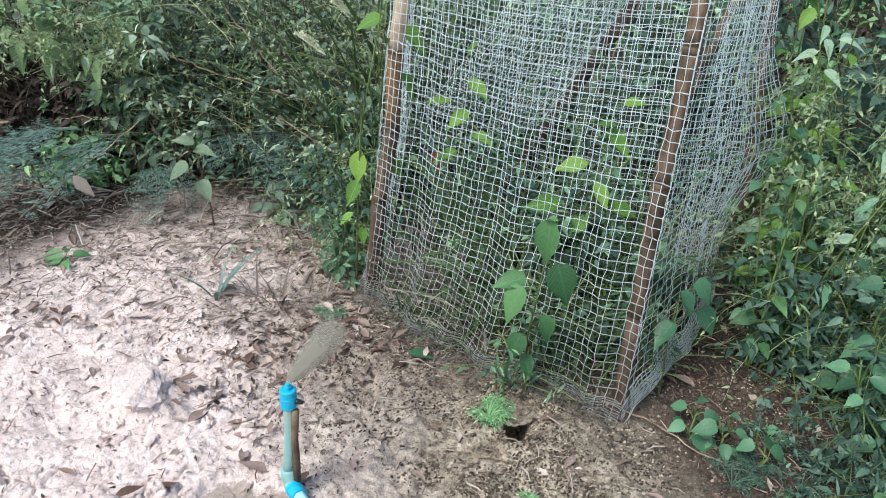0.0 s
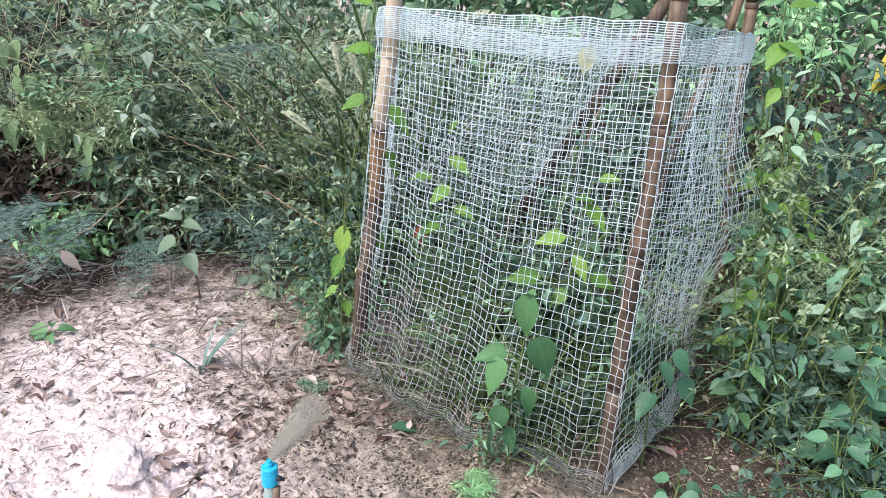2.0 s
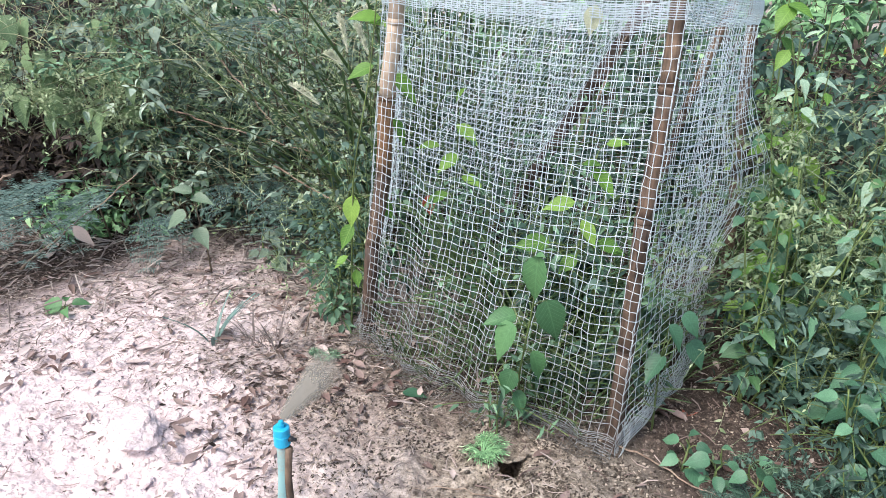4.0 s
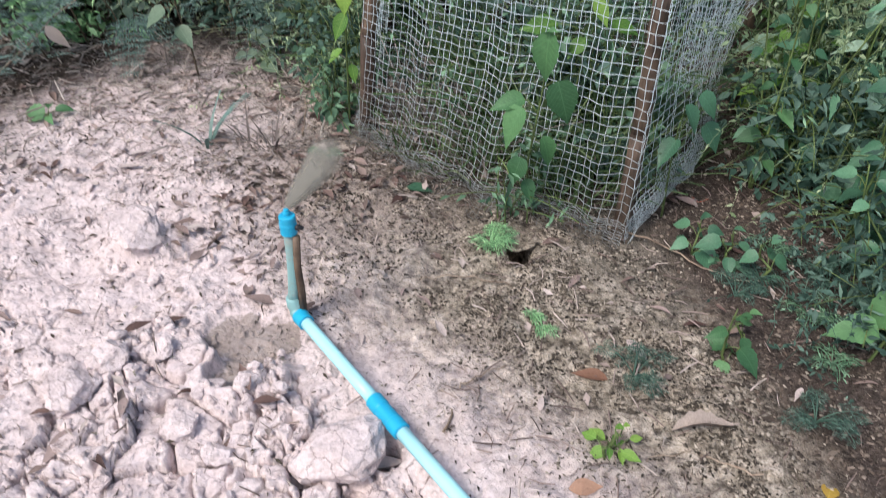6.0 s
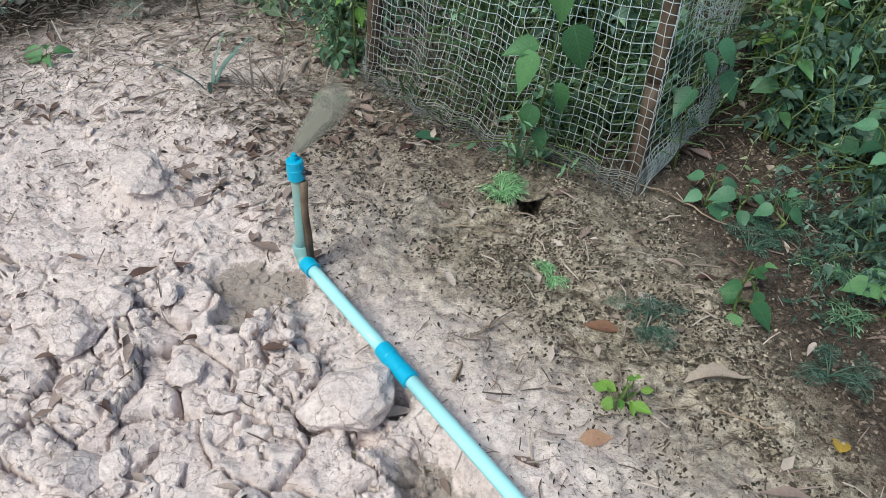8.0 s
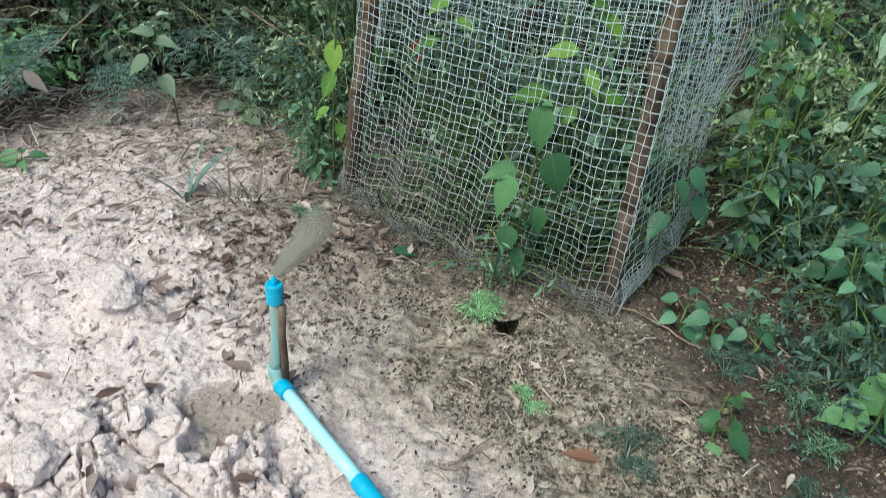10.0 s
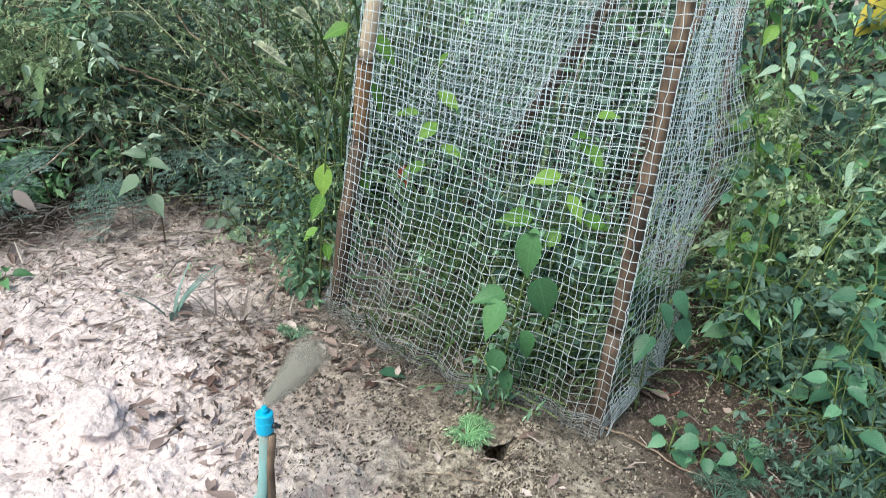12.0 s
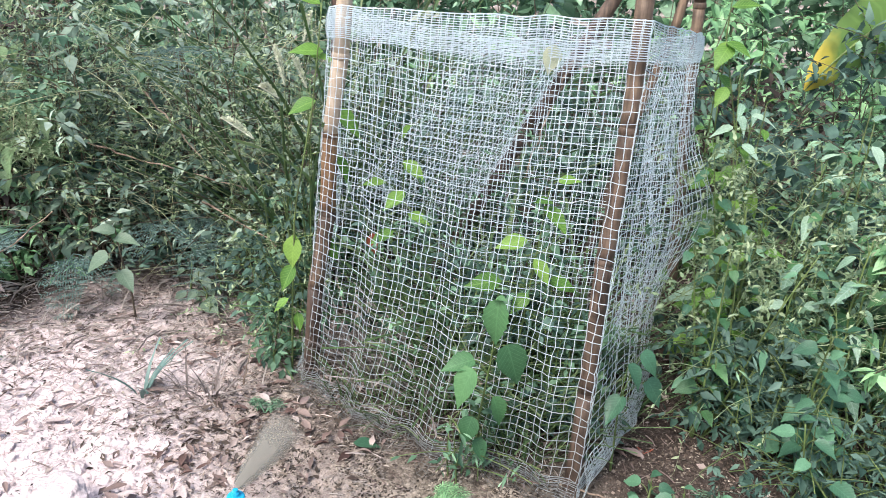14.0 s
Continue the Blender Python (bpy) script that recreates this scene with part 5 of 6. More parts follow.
# the big-leaved seedling pushing out through the front of the net
leafy("net_seedling", "broad-leaved seedling poking out through the net", "seedling", "seedlings", (0.205, 1.83, 0.03), [(0.20, 1.81, 0.16), (0.215, 1.80, 0.30), (0.225, 1.80, 0.42)],
      [((0.216, 1.775, 0.395), (-0.1, -0.25, -1.0), 0.094), ((0.258, 1.775, 0.305), (0.35, -0.2, -1.0), 0.090), ((0.160, 1.765, 0.258), (-0.45, -0.25, -0.8), 0.085),
       ((0.236, 1.765, 0.208), (0.4, -0.2, -0.9), 0.068), ((0.150, 1.80, 0.292), (-0.9, -0.3, -0.15), 0.070), ((0.175, 1.765, 0.160), (-0.3, -0.3, -0.9), 0.062),
       ((0.222, 1.78, 0.445), (0.3, -0.5, 0.3), 0.035), ((0.205, 1.77, 0.115), (0.3, -0.4, -0.7), 0.05)], FRESH_LEAVES, GREEN_STALK, 401)
shrub("clump of thin-leaved seedlings along the net hem", 0.19, 1.80, 0.22, 0.10, 6, 0.030, [NARROW, SMALL[2]], LEAF_BUSH, 402, per_twig=4, twigs=2, name="seedling_clump", bark=GREEN_STALK)

# saplings inside the net
leafy("sapling", "lime-leaved sapling growing inside the net", "sapling", "seedlings", (0.30, 2.10, 0.0), [(0.31, 2.10, 0.2), (0.33, 2.1, 0.4), (0.345, 2.1, 0.56)],
      [((0.362, 2.07, 0.505), (0.4, -0.4, -0.35), 0.085), ((0.335, 2.08, 0.545), (-0.5, -0.4, 0.2), 0.055), ((0.27, 2.08, 0.445), (-1, -0.3, -0.1), 0.075), ((0.34, 2.06, 0.385), (0.4, -0.4, -0.6), 0.07),
       ((0.215, 2.08, 0.345), (-1, -0.3, 0.0), 0.085), ((0.395, 2.08, 0.35), (1, -0.3, -0.1), 0.07), ((0.30, 2.08, 0.30), (-0.6, -0.5, -0.4), 0.06), ((0.385, 2.1, 0.59), (0.8, -0.3, 0.3), 0.05)],
      LIME_LEAVES, GREEN_STALK, 403)
leafy("sapling", "lime-leaved sapling growing inside the net", "sapling", "seedlings", (0.0, 2.30, 0.0), [(0.0, 2.28, 0.25), (0.02, 2.26, 0.45), (0.02, 2.25, 0.62)],
      [((0.045, 2.23, 0.557), (0.6, -0.4, -0.4), 0.075), ((0.0, 2.23, 0.485), (-0.5, -0.5, -0.3), 0.07), ((-0.05, 2.24, 0.52), (-0.9, -0.3, 0.0), 0.06), ((0.06, 2.24, 0.44), (0.9, -0.4, -0.1), 0.06),
       ((0.02, 2.24, 0.65), (0.2, -0.4, 0.7), 0.05), ((-0.03, 2.25, 0.38), (-0.8, -0.4, -0.3), 0.07)], LIME_LEAVES, GREEN_STALK, 404)
thing("rust_leaf", "rust-red withered leaf caught inside the net", "leaf", data=Geo().add(*leaf_shape(0.55, 6, 0.2, 0.3)).mesh("rust_leaf", RUST)).matrix_basis = frame_of((-0.055, 2.29, 0.375), (0.1, -0.1, -1), (0, -1, 0.2), 0.06)
thing("yellow_leaf", "pale yellow leaf caught high on the net", "leaf", data=Geo().add(*leaf_shape(0.6, 6, 0.15, 0.2)).mesh("yellow_leaf", BUTTER)).matrix_basis = frame_of((0.29, 1.872, 0.90), (-0.1, -0.05, -1), (0, -1, 0.2), 0.056)

# the climbing bean beside the pale post
leafy("bean_vine", "climbing bean with yellow-green leaves beside the post", "vine", "climbers", (-0.255, 2.24, 0.0), [(-0.25, 2.24, 0.2), (-0.235, 2.22, 0.45), (-0.19, 2.23, 0.7), (-0.165, 2.24, 0.95)],
      [((-0.243, 2.22, 0.345), (-0.1, -0.3, -1), 0.085), ((-0.257, 2.22, 0.275), (-0.4, -0.4, -0.9), 0.075), ((-0.15, 2.19, 0.37), (0.8, -0.1, -0.9), 0.075), ((-0.205, 2.26, 0.822), (-0.9, -0.3, 0.2), 0.075),
       ((-0.22, 2.26, 0.695), (-0.8, -0.3, -0.2), 0.07), ((-0.165, 2.26, 0.80), (0.9, 0.1, -0.1), 0.07), ((-0.11, 2.24, 0.66), (0.7, 0.0, -0.7), 0.095), ((-0.12, 2.24, 0.55), (0.5, 0.1, -0.8), 0.09),
       ((-0.275, 2.22, 0.20), (-0.6, -0.3, -0.5), 0.05), ((-0.23, 2.21, 0.16), (0.2, -0.4, -0.8), 0.05), ((-0.20, 2.24, 0.93), (-0.9, -0.1, 0.3), 0.06)], LIME_LEAVES, GREEN_STALK, 405)
for k, (x, y, h, w, m) in enumerate([(-0.32, 2.44, 0.36, 0.16, LEAF_DULL_SHADE), (-0.27, 2.30, 0.26, 0.10, LEAF_BUSH), (-0.40, 2.57, 0.34, 0.2, LEAF_DULL_SHADE), (-0.29, 2.54, 0.60, 0.18, LEAF_DULL_SHADE)]):
    shrub("slender weed with small oval leaves beside the post", x, y, h, w, 8, 0.026, SMALL[:2] + LONG[:1], m, 410 + k, per_twig=6, twigs=4, name="slender_weed", bark=GREEN_STALK)

# pale seedling in front of the thicket
leafy("pale_seedling", "pale grey-green seedling with angular leaves", "seedling", "seedlings", (-0.755, 2.50, 0.0), [(-0.752, 2.48, 0.1), (-0.757, 2.45, 0.22), (-0.760, 2.44, 0.30)],
      [((-0.785, 2.42, 0.304), (-0.8, -0.3, 0.3), 0.062), ((-0.725, 2.42, 0.278), (1, -0.3, 0.1), 0.07), ((-0.812, 2.41, 0.215), (-0.8, -0.4, -0.4), 0.072), ((-0.735, 2.42, 0.155), (0.6, -0.5, -0.6), 0.072),
       ((-0.765, 2.43, 0.325), (0.2, -0.5, 0.6), 0.035)], PALE_LEAVES, WOODY, 420)
for k, (x, y) in enumerate([(-0.585, 2.60), (-0.55, 2.66), (-0.63, 2.64)]):
    weed(x, y, 0.12, 3, 0.07, 425 + k, (0, -0.01), PALE_LEAVES, "low dull-green seedling at the thicket's foot")
leafy("ground_leaf_plant", "flat rosette of dull green leaves on the clay", "plant", "seedlings", (-1.06, 2.20, 0.0), [(-1.06, 2.20, 0.02)],
      [((-1.11, 2.20, 0.018), (-1, -0.1, 0.02), 0.075), ((-1.04, 2.17, 0.02), (0.5, -0.8, 0.1), 0.045), ((-1.02, 2.22, 0.025), (1, 0.2, 0.1), 0.05), ((-1.07, 2.235, 0.03), (-0.4, 0.9, 0.1), 0.045)], FRESH_LEAVES, GREEN_STALK, 430)

# small plants on the open soil
weed(0.325, 1.205, 0.055, 3, 0.038, 440, label="small bright green seedling on bare soil", meshes=LIME_LEAVES)
weed(0.340, 1.220, 0.04, 3, 0.034, 441, label="small bright green seedling on bare soil", meshes=LIME_LEAVES)
weed(0.55, 1.43, 0.09, 3, 0.055, 442, label="seedling with drooping green leaves", meshes=FRESH_LEAVES)
weed(0.575, 1.46, 0.08, 2, 0.055, 443, label="seedling with drooping green leaves", meshes=FRESH_LEAVES)
weed(0.545, 1.74, 0.075, 3, 0.06, 444, label="seedling with drooping dull green leaves")
weed(0.60, 1.70, 0.07, 3, 0.065, 445, label="seedling with drooping dark green leaves")
weed(0.66, 1.66, 0.08, 3, 0.06, 446, label="seedling with drooping dull green leaves")
leafy("net_weed", "single round green leaf beside the net hem", "weed", "weeds", (0.50, 1.86, 0.0), [(0.495, 1.85, 0.1), (0.49, 1.84, 0.2)],
      [((0.474, 1.82, 0.188), (-0.5, -0.5, -0.5), 0.07), ((0.515, 1.83, 0.26), (0.5, -0.4, -0.7), 0.06), ((0.55, 1.85, 0.28), (0.7, -0.3, -0.6), 0.06), ((0.575, 1.87, 0.20), (0.6, -0.4, -0.7), 0.065)], BIG_LEAVES, GREEN_STALK, 450)
thing("fallen_leaf", "fresh green leaf lying on the soil", "leaf", data=Geo().add(*leaf_shape(0.7, 6, 0.1, 0.1)).mesh("fallen_leaf", LEAF_BIG)).matrix_basis = frame_of((-0.06, 1.885, lie(-0.03, 1.885) + 0.012), (1, -0.1, 0), (0, 0.1, 1), 0.06)


# ---------------------------------------------------------------- feathery plants
def frond_plant(name, label, x, y, fronds, length, mat, seed, leaflet=0.018, pinnae=9, rise=0.5, toward=None, z=0.0, hang=0.0):
    """Arching fronds with paired side stalks and paired leaflets."""
    rng = np.random.default_rng(seed)
    base = thing(name, label, "fern", "feathery plants", at=(x, y, lie(x, y) + z))
    if z:
        part("stalk", Geo().add(*tube([(0.02, 0.08, -z), (0.01, 0.05, -0.4 * z), (0, 0, 0)], [0.003, 0.0025, 0.002], 5)).mesh("stalk", WOODY), base)
    for _ in range(fronds):
        a = rng.uniform(0, 2 * np.pi) if toward is None else toward + rng.normal(0, 0.8)
        ln = length * rng.uniform(0.6, 1.1)
        d = np.array([np.cos(a), np.sin(a), 0])
        t = np.linspace(0, 1, 10)
        p = d * ln * t[:, None] + np.array([0, 0, 1]) * (rise * ln * (1.6 * t - 1.35 * t ** 2) - hang * ln * t ** 1.5)[:, None]
        g = Geo().add(*tube(p, np.linspace(0.0017, 0.0006, 10), 4, False))
        side = np.cross(d, (0, 0, 1))
        at, along = [], []
        for k in range(pinnae):
            f = 0.2 + 0.8 * (k + 0.5) / pinnae
            c = np.array([np.interp(f, t, p[:, m]) for m in range(3)])
            for s in (-1, 1):
                w = unit(side * s + d * 0.30 + (0, 0, rng.normal(-0.1, 0.12)))
                pl = ln * 0.30 * math.sin(math.pi * (0.12 + 0.8 * f)) * rng.uniform(0.8, 1.1)
                g.add(*tube(c + w * np.linspace(0, pl, 3)[:, None], 0.0006, 3, False))
                for q in np.arange(0.3 * leaflet, pl, leaflet * 0.42):
                    for e in (-1, 1):
                        at.append(c + w * q)
                        along.append(unit(np.cross(w, (0, 0, 1)) * e + w * 0.5 + (0, 0, rng.normal(0, 0.15))))
        if at:
            many(g, NARROW, at, along, rng.normal(0, 0.25, (len(at), 3)) + (0, 0, 1), leaflet * rng.uniform(0.7, 1.1, len(at)))
        part("frond", g.mesh("frond", mat), base)
    return base


for x, y, z, n, ln, aim, seed in ((-1.06, 2.60, 0.21, 3, 0.34, -2.6, 500), (-1.18, 2.58, 0.24, 4, 0.42, -2.3, 511), (-1.40, 2.55, 0.21, 4, 0.40, -1.7, 501), (-1.28, 2.50, 0.16, 3, 0.36, -2.0, 514), (-0.98, 2.64, 0.13, 3, 0.24, -1.3, 502), (-0.72, 2.66, 0.24, 3, 0.26, -0.6, 513)):
    frond_plant("fern", "dark blue-green feathery fern at the thicket's foot", x, y, n, ln, LEAF_FINE, seed, 0.019, 9, 0.25, aim, z, 0.45)
frond_plant("fern", "feathery green fronds among the bushes", -0.66, 2.78, 4, 0.28, LEAF_FINE, 503, 0.009, 12, 0.3, -1.5, 0.74, 0.45)
frond_plant("fern", "dark feathery fronds at the thicket's foot", -0.60, 2.74, 4, 0.26, LEAF_FINE, 512, 0.009, 12, 0.25, -1.5, 0.2, 0.5)
frond_plant("feathery_weed", "small feathery green weed on bare soil", 0.134, 1.716, 14, 0.055, LEAF_SUNNY, 504, 0.012, 5, 1.1)
frond_plant("feathery_weed", "low feathery dark green weed on bare soil", 0.385, 1.375, 7, 0.07, LEAF_DULL_SHADE, 505, 0.0085, 5, 0.9)
frond_plant("feathery_weed", "tiny feathery green weed on bare soil", 0.235, 1.49, 7, 0.04, LEAF_SUNNY, 506, 0.010, 4, 0.8)
frond_plant("feathery_weed", "low feathery dark green weed on bare soil", 0.66, 1.30, 7, 0.07, LEAF_DULL_SHADE, 507, 0.0085, 5, 0.9)
frond_plant("feathery_weed", "low feathery dark green weed among litter", 0.60, 1.60, 7, 0.06, LEAF_DULL_SHADE, 508, 0.0085, 5, 0.9)
for k, (x, y, ln) in enumerate([(0.66, 1.66, 0.055), (0.73, 1.57, 0.06), (0.79, 1.66, 0.07), (0.73, 1.44, 0.05), (0.85, 1.50, 0.06), (0.70, 1.74, 0.055)]):
    frond_plant("feathery_weed", "low feathery dark green weed among litter", x, y, 7, ln, (LEAF_DULL_SHADE, LEAF_BUSH)[k % 2], 530 + k, 0.014, 4, 0.9)
frond_plant("feathery_weed", "tiny feathery green weed on bare soil", -0.28, 2.02, 6, 0.05, LEAF_BUSH, 509, 0.012, 4, 1.0)


# ---------------------------------------------------------------- climbing vine and banana
leafy("climbing_vine", "thin vine with lobed yellow-green leaves beside the net", "vine", "climbers", (0.83, 2.42, 0.0), [(0.82, 2.40, 0.3), (0.80, 2.40, 0.6), (0.785, 2.40, 0.9), (0.80, 2.45, 1.1)],
      [((0.775, 2.38, 0.835), (-0.3, -0.3, -0.8), 0.075), ((0.80, 2.38, 0.77), (0.6, -0.4, -0.6), 0.06), ((0.81, 2.38, 0.60), (0.6, -0.4, -0.4), 0.065), ((0.775, 2.38, 0.52), (-0.7, -0.4, -0.3), 0.07),
       ((0.84, 2.38, 0.46), (0.7, -0.4, -0.4), 0.085), ((0.80, 2.38, 0.42), (-0.6, -0.4, -0.5), 0.07), ((0.86, 2.40, 0.36), (0.7, -0.4, -0.5), 0.08), ((0.86, 2.5, 0.95), (0.7, -0.3, 0.2), 0.07),
       ((0.92, 2.55, 0.97), (0.7, -0.3, 0.2), 0.06)], LIME_LEAVES, GREEN_STALK, 520)


def banana_plant():
    base = thing("banana_plant", "banana plant with a broad yellowing leaf", "banana plant", at=(1.95, 3.25, lie(1.95, 3.25)))
    t = np.linspace(0, 1, 9)[:, None]
    part("pseudostem", Geo().add(*tube(np.array([0, 0, 1.3]) * t, np.linspace(0.085, 0.05, 9), 16)).mesh("pseudostem", BAMBOO_DARK), base, "brown dry-sheathed trunk")
    for k, (root, reach, drop, wide) in enumerate([((-0.03, -0.02, 0.975), (-0.65, -0.28, 0.06), 0.36, 0.205), ((0.0, 0.0, 1.3), (0.6, -0.2, 0.3), 0.7, 0.3), ((0, 0, 1.3), (0.1, 0.6, 0.5), 0.5, 0.3)]):
        n, g = 15, Geo()
        u = np.linspace(0, 1, n)
        rib = np.array(root) + np.array(reach) * (u ** 0.85)[:, None] + np.array([0, 0, -1]) * (drop * u ** 1.7)[:, None]
        d = np.gradient(rib, axis=0)
        side = np.cross(d, (0, -1, 0.35))
        side /= np.linalg.norm(side, axis=1)[:, None]
        w = wide / 2 * np.sin(np.pi * np.clip((u - 0.12) / 0.88, 0, 1) ** 0.6) ** 0.6 + 0.004
        v = np.stack([rib + side * w[:, None] + (0, 1, 0) * (w * 0.25)[:, None], rib + side * (w * 0.5)[:, None] + (0, -1, 0) * (w * 0.05)[:, None], rib,
                      rib - side * (w * 0.5)[:, None] + (0, -1, 0) * (w * 0.05)[:, None], rib - side * w[:, None] + (0, 1, 0) * (w * 0.25)[:, None]], 1).reshape(-1, 3)
        g.add(v, [(5 * i + c, 5 * i + c + 1, 5 * i + c + 6, 5 * i + c + 5) for i in range(n - 1) for c in range(4)])
        lf = part("leaf", g.mesh("leaf", LEAF_BANANA), base, "broad green banana leaf, yellow at the tip")
        part("midrib", Geo().add(*tube(rib, np.linspace(0.010, 0.002, n), 6)).mesh("midrib", GREEN_STALK), lf)


banana_plant()


# ---------------------------------------------------------------- dry sticks in the thicket
def stick(points, r, label, seed):
    rng = np.random.default_rng(seed)
    p = np.array(points, float)
    k = np.linspace(0, len(p) - 1, 5 * len(p))
    fine = np.stack([np.interp(k, np.arange(len(p)), p[:, m]) for m in range(3)], 1) + rng.normal(0, 0.003, (5 * len(p), 3))
    thing("dry_stick", label, "stick", "dry sticks", data=Geo().add(*tube(fine, np.linspace(r, r * 0.4, len(fine)), 5)).mesh("dry_stick", STALK))


stick([(-1.32, 2.40, 0.02), (-1.15, 2.45, 0.16), (-0.98, 2.56, 0.30)], 0.004, "pale dry twig arching over the fern", 1)
stick([(-0.60, 2.70, 0.30), (-0.36, 2.62, 0.20)], 0.004, "pale dry twig lying across the bushes", 2)
stick([(-0.95, 2.70, 0.48), (-0.75, 2.68, 0.42), (-0.45, 2.66, 0.36)], 0.0035, "pale dry twig lying across the bushes", 3)
stick([(-0.75, 2.72, 0.62), (-0.58, 2.70, 0.42)], 0.0035, "pale dry twig lying across the bushes", 4)
stick([(-0.90, 2.78, 0.0), (-1.05, 2.74, 0.25), (-1.2, 2.7, 0.42)], 0.004, "thin brown stem standing in the thicket", 5)
stick([(-1.45, 2.62, 0.25), (-1.58, 2.6, 0.16), (-1.75, 2.6, 0.12)], 0.005, "curved grey twig in the dark hollow", 6)
stick([(-0.36, 2.15, 0.01), (-0.34, 2.17, 0.12), (-0.30, 2.18, 0.19)], 0.002, "thin bent dry stalk beside the post", 7)
stick([(0.42, 1.79, 0.02), (0.55, 1.68, 0.015), (0.68, 1.60, 0.02)], 0.0022, "dry brown stick lying beside the net", 8)
stick([(0.18, 1.60, 0.01), (0.05, 1.61, 0.012), (0.0, 1.60, 0.01)], 0.0018, "thin dark twig lying on the soil", 9)
stick([(0.08, 1.23, 0.01), (0.10, 1.33, 0.012), (0.17, 1.38, 0.01)], 0.0022, "thin dark root lying on the soil", 10)
stick([(0.55, 1.18, 0.012), (0.45, 1.22, 0.012), (0.38, 1.20, 0.01)], 0.0017, "dry brown stick lying on the soil", 11)
stick([(0.47, 2.56, 0.84), (0.40, 2.54, 0.66), (0.33, 2.5, 0.45)], 0.004, "dark twig slanting behind the net", 12)


# ---------------------------------------------------------------- clods and litter
def clod_mesh(seed, blunt=0.58):
    rng = np.random.default_rng(seed)
    bm = bmesh.new()
    bmesh.ops.create_icosphere(bm, subdivisions=4, radius=1)
    squash = rng.uniform(0.7, 1.3, 3) * (1, 1, 0.55)
    planes = rng.normal(0, 1, (11, 3))
    planes /= np.linalg.norm(planes, axis=1)[:, None]
    cut = rng.uniform(blunt, blunt + 0.26, 11)
    for v in bm.verts:
        c = np.array(v.co)
        for p, k in zip(planes, cut):
            over = c @ p - k
            if over > 0:
                c = c - p * over
        lump = noise.fractal(Vector(c * 2.6) + Vector((seed * 3, 0, 0)), 1.0, 2.0, 5)
        pit = noise.noise(Vector(c * 9) + Vector((seed * 3, 0, 0)))
        grain = noise.noise(Vector(c * 21) + Vector((0, seed * 3, 0)))
        c = c * (1 + 0.11 * lump - 0.05 * max(0, pit) + 0.012 * grain)
        v.co = Vector(c * squash)
    bm.normal_update()
    me = bpy.data.meshes.new("soil_clod")
    bm.to_mesh(me)
    bm.free()
    me.materials.append(SOIL)
    return me


CLODS = [clod_mesh(k) for k in range(7)]
BLOCK = clod_mesh(21, 0.72)
rng = np.random.default_rng(77)
placed = [(-0.322, 1.115, 0.034), (-0.255, 1.10, 0.036), (-0.26, 1.16, 0.032), (-0.535, 1.26, 0.058), (-0.585, 1.665, 0.062), (-0.50, 1.32, 0.05), (-0.38, 1.045, 0.03), (-0.30, 1.03, 0.026),
          (-0.43, 1.02, 0.045), (-0.33, 1.20, 0.03)]
while len(placed) < 150:
    x, y = rng.uniform(-0.95, 0.05), 0.72 + 0.75 * rng.random() ** 1.2
    w = -(x - ELBOW[0]) * ALONG[1] + (y - ELBOW[1]) * ALONG[0]
    if w < -0.06:
        placed.append((x, y, rng.choice([0.006, 0.010, 0.014, 0.019, 0.026], p=[0.34, 0.30, 0.2, 0.11, 0.05])))
for k in range(60):
    placed.append((rng.uniform(-1.3, 0.0), rng.uniform(1.3, 2.1), rng.choice([0.006, 0.009, 0.013, 0.018])))
block = thing("soil_clod", "big rounded block of pale dry clay beside the pipe", "soil clod", "clods", data=BLOCK)
block.matrix_basis = pose(-0.074, 1.178, 0.012, 4, -6, 35) @ Matrix.Diagonal((0.068, 0.056, 0.062, 1))
for x, y, r in placed:
    ob = thing("soil_clod", ("small pale clod of dry clay", "large pale lump of dry clay")[int(r > 0.03)], "soil clod", "clods", data=CLODS[rng.integers(7)])
    ob.matrix_basis = pose(x, y, lie(x, y) + r * 0.10, rng.normal(0, 12), rng.normal(0, 12), rng.uniform(0, 360)) @ Matrix.Diagonal((r, r, r, 1))

DEAD_LEAVES = leaf_meshes("dead_leaf", DEAD, [(0.30, 10, 0.14, 0.04, 0.42, 0, 0, 0.02), (0.33, 10, 0.22, -0.06, 0.45, 0, 0.03, 0.03), (0.20, 10, 0.35, 0.06, 0.45, 0, 0, 0.04), (0.36, 10, 0.12, -0.08, 0.44, 0, 0.04, 0.03), (0.30, 10, 0.30, 0.08, 0.42, 0, 0.03, -0.04), (0.24, 10, 0.45, -0.12, 0.48, 0, 0, 0.05)])


def dead_leaf(x, y, length, seed, label="curled brown dead leaf lying on the ground", turn=None, meshes=None, up=0.0):
    r = np.random.default_rng(seed)
    a = r.uniform(0, 2 * np.pi) if turn is None else turn
    ob = thing("dead_leaf", label, "leaf", "fallen leaves", data=(meshes or DEAD_LEAVES)[r.integers(len(meshes or DEAD_LEAVES))])
    way = np.array([np.cos(a), np.sin(a), r.normal(0, 0.06)])
    c = np.array([x, y, 0]) - way * length * 0.5
    c[2] = (lie(c[0], c[1]) + lie(x, y) + lie(x + way[0] * length * 0.5, y + way[1] * length * 0.5)) / 3 + 0.003 + up
    ob.matrix_basis = frame_of(c, way, (r.normal(0, 0.13), r.normal(0, 0.13), 1), length)


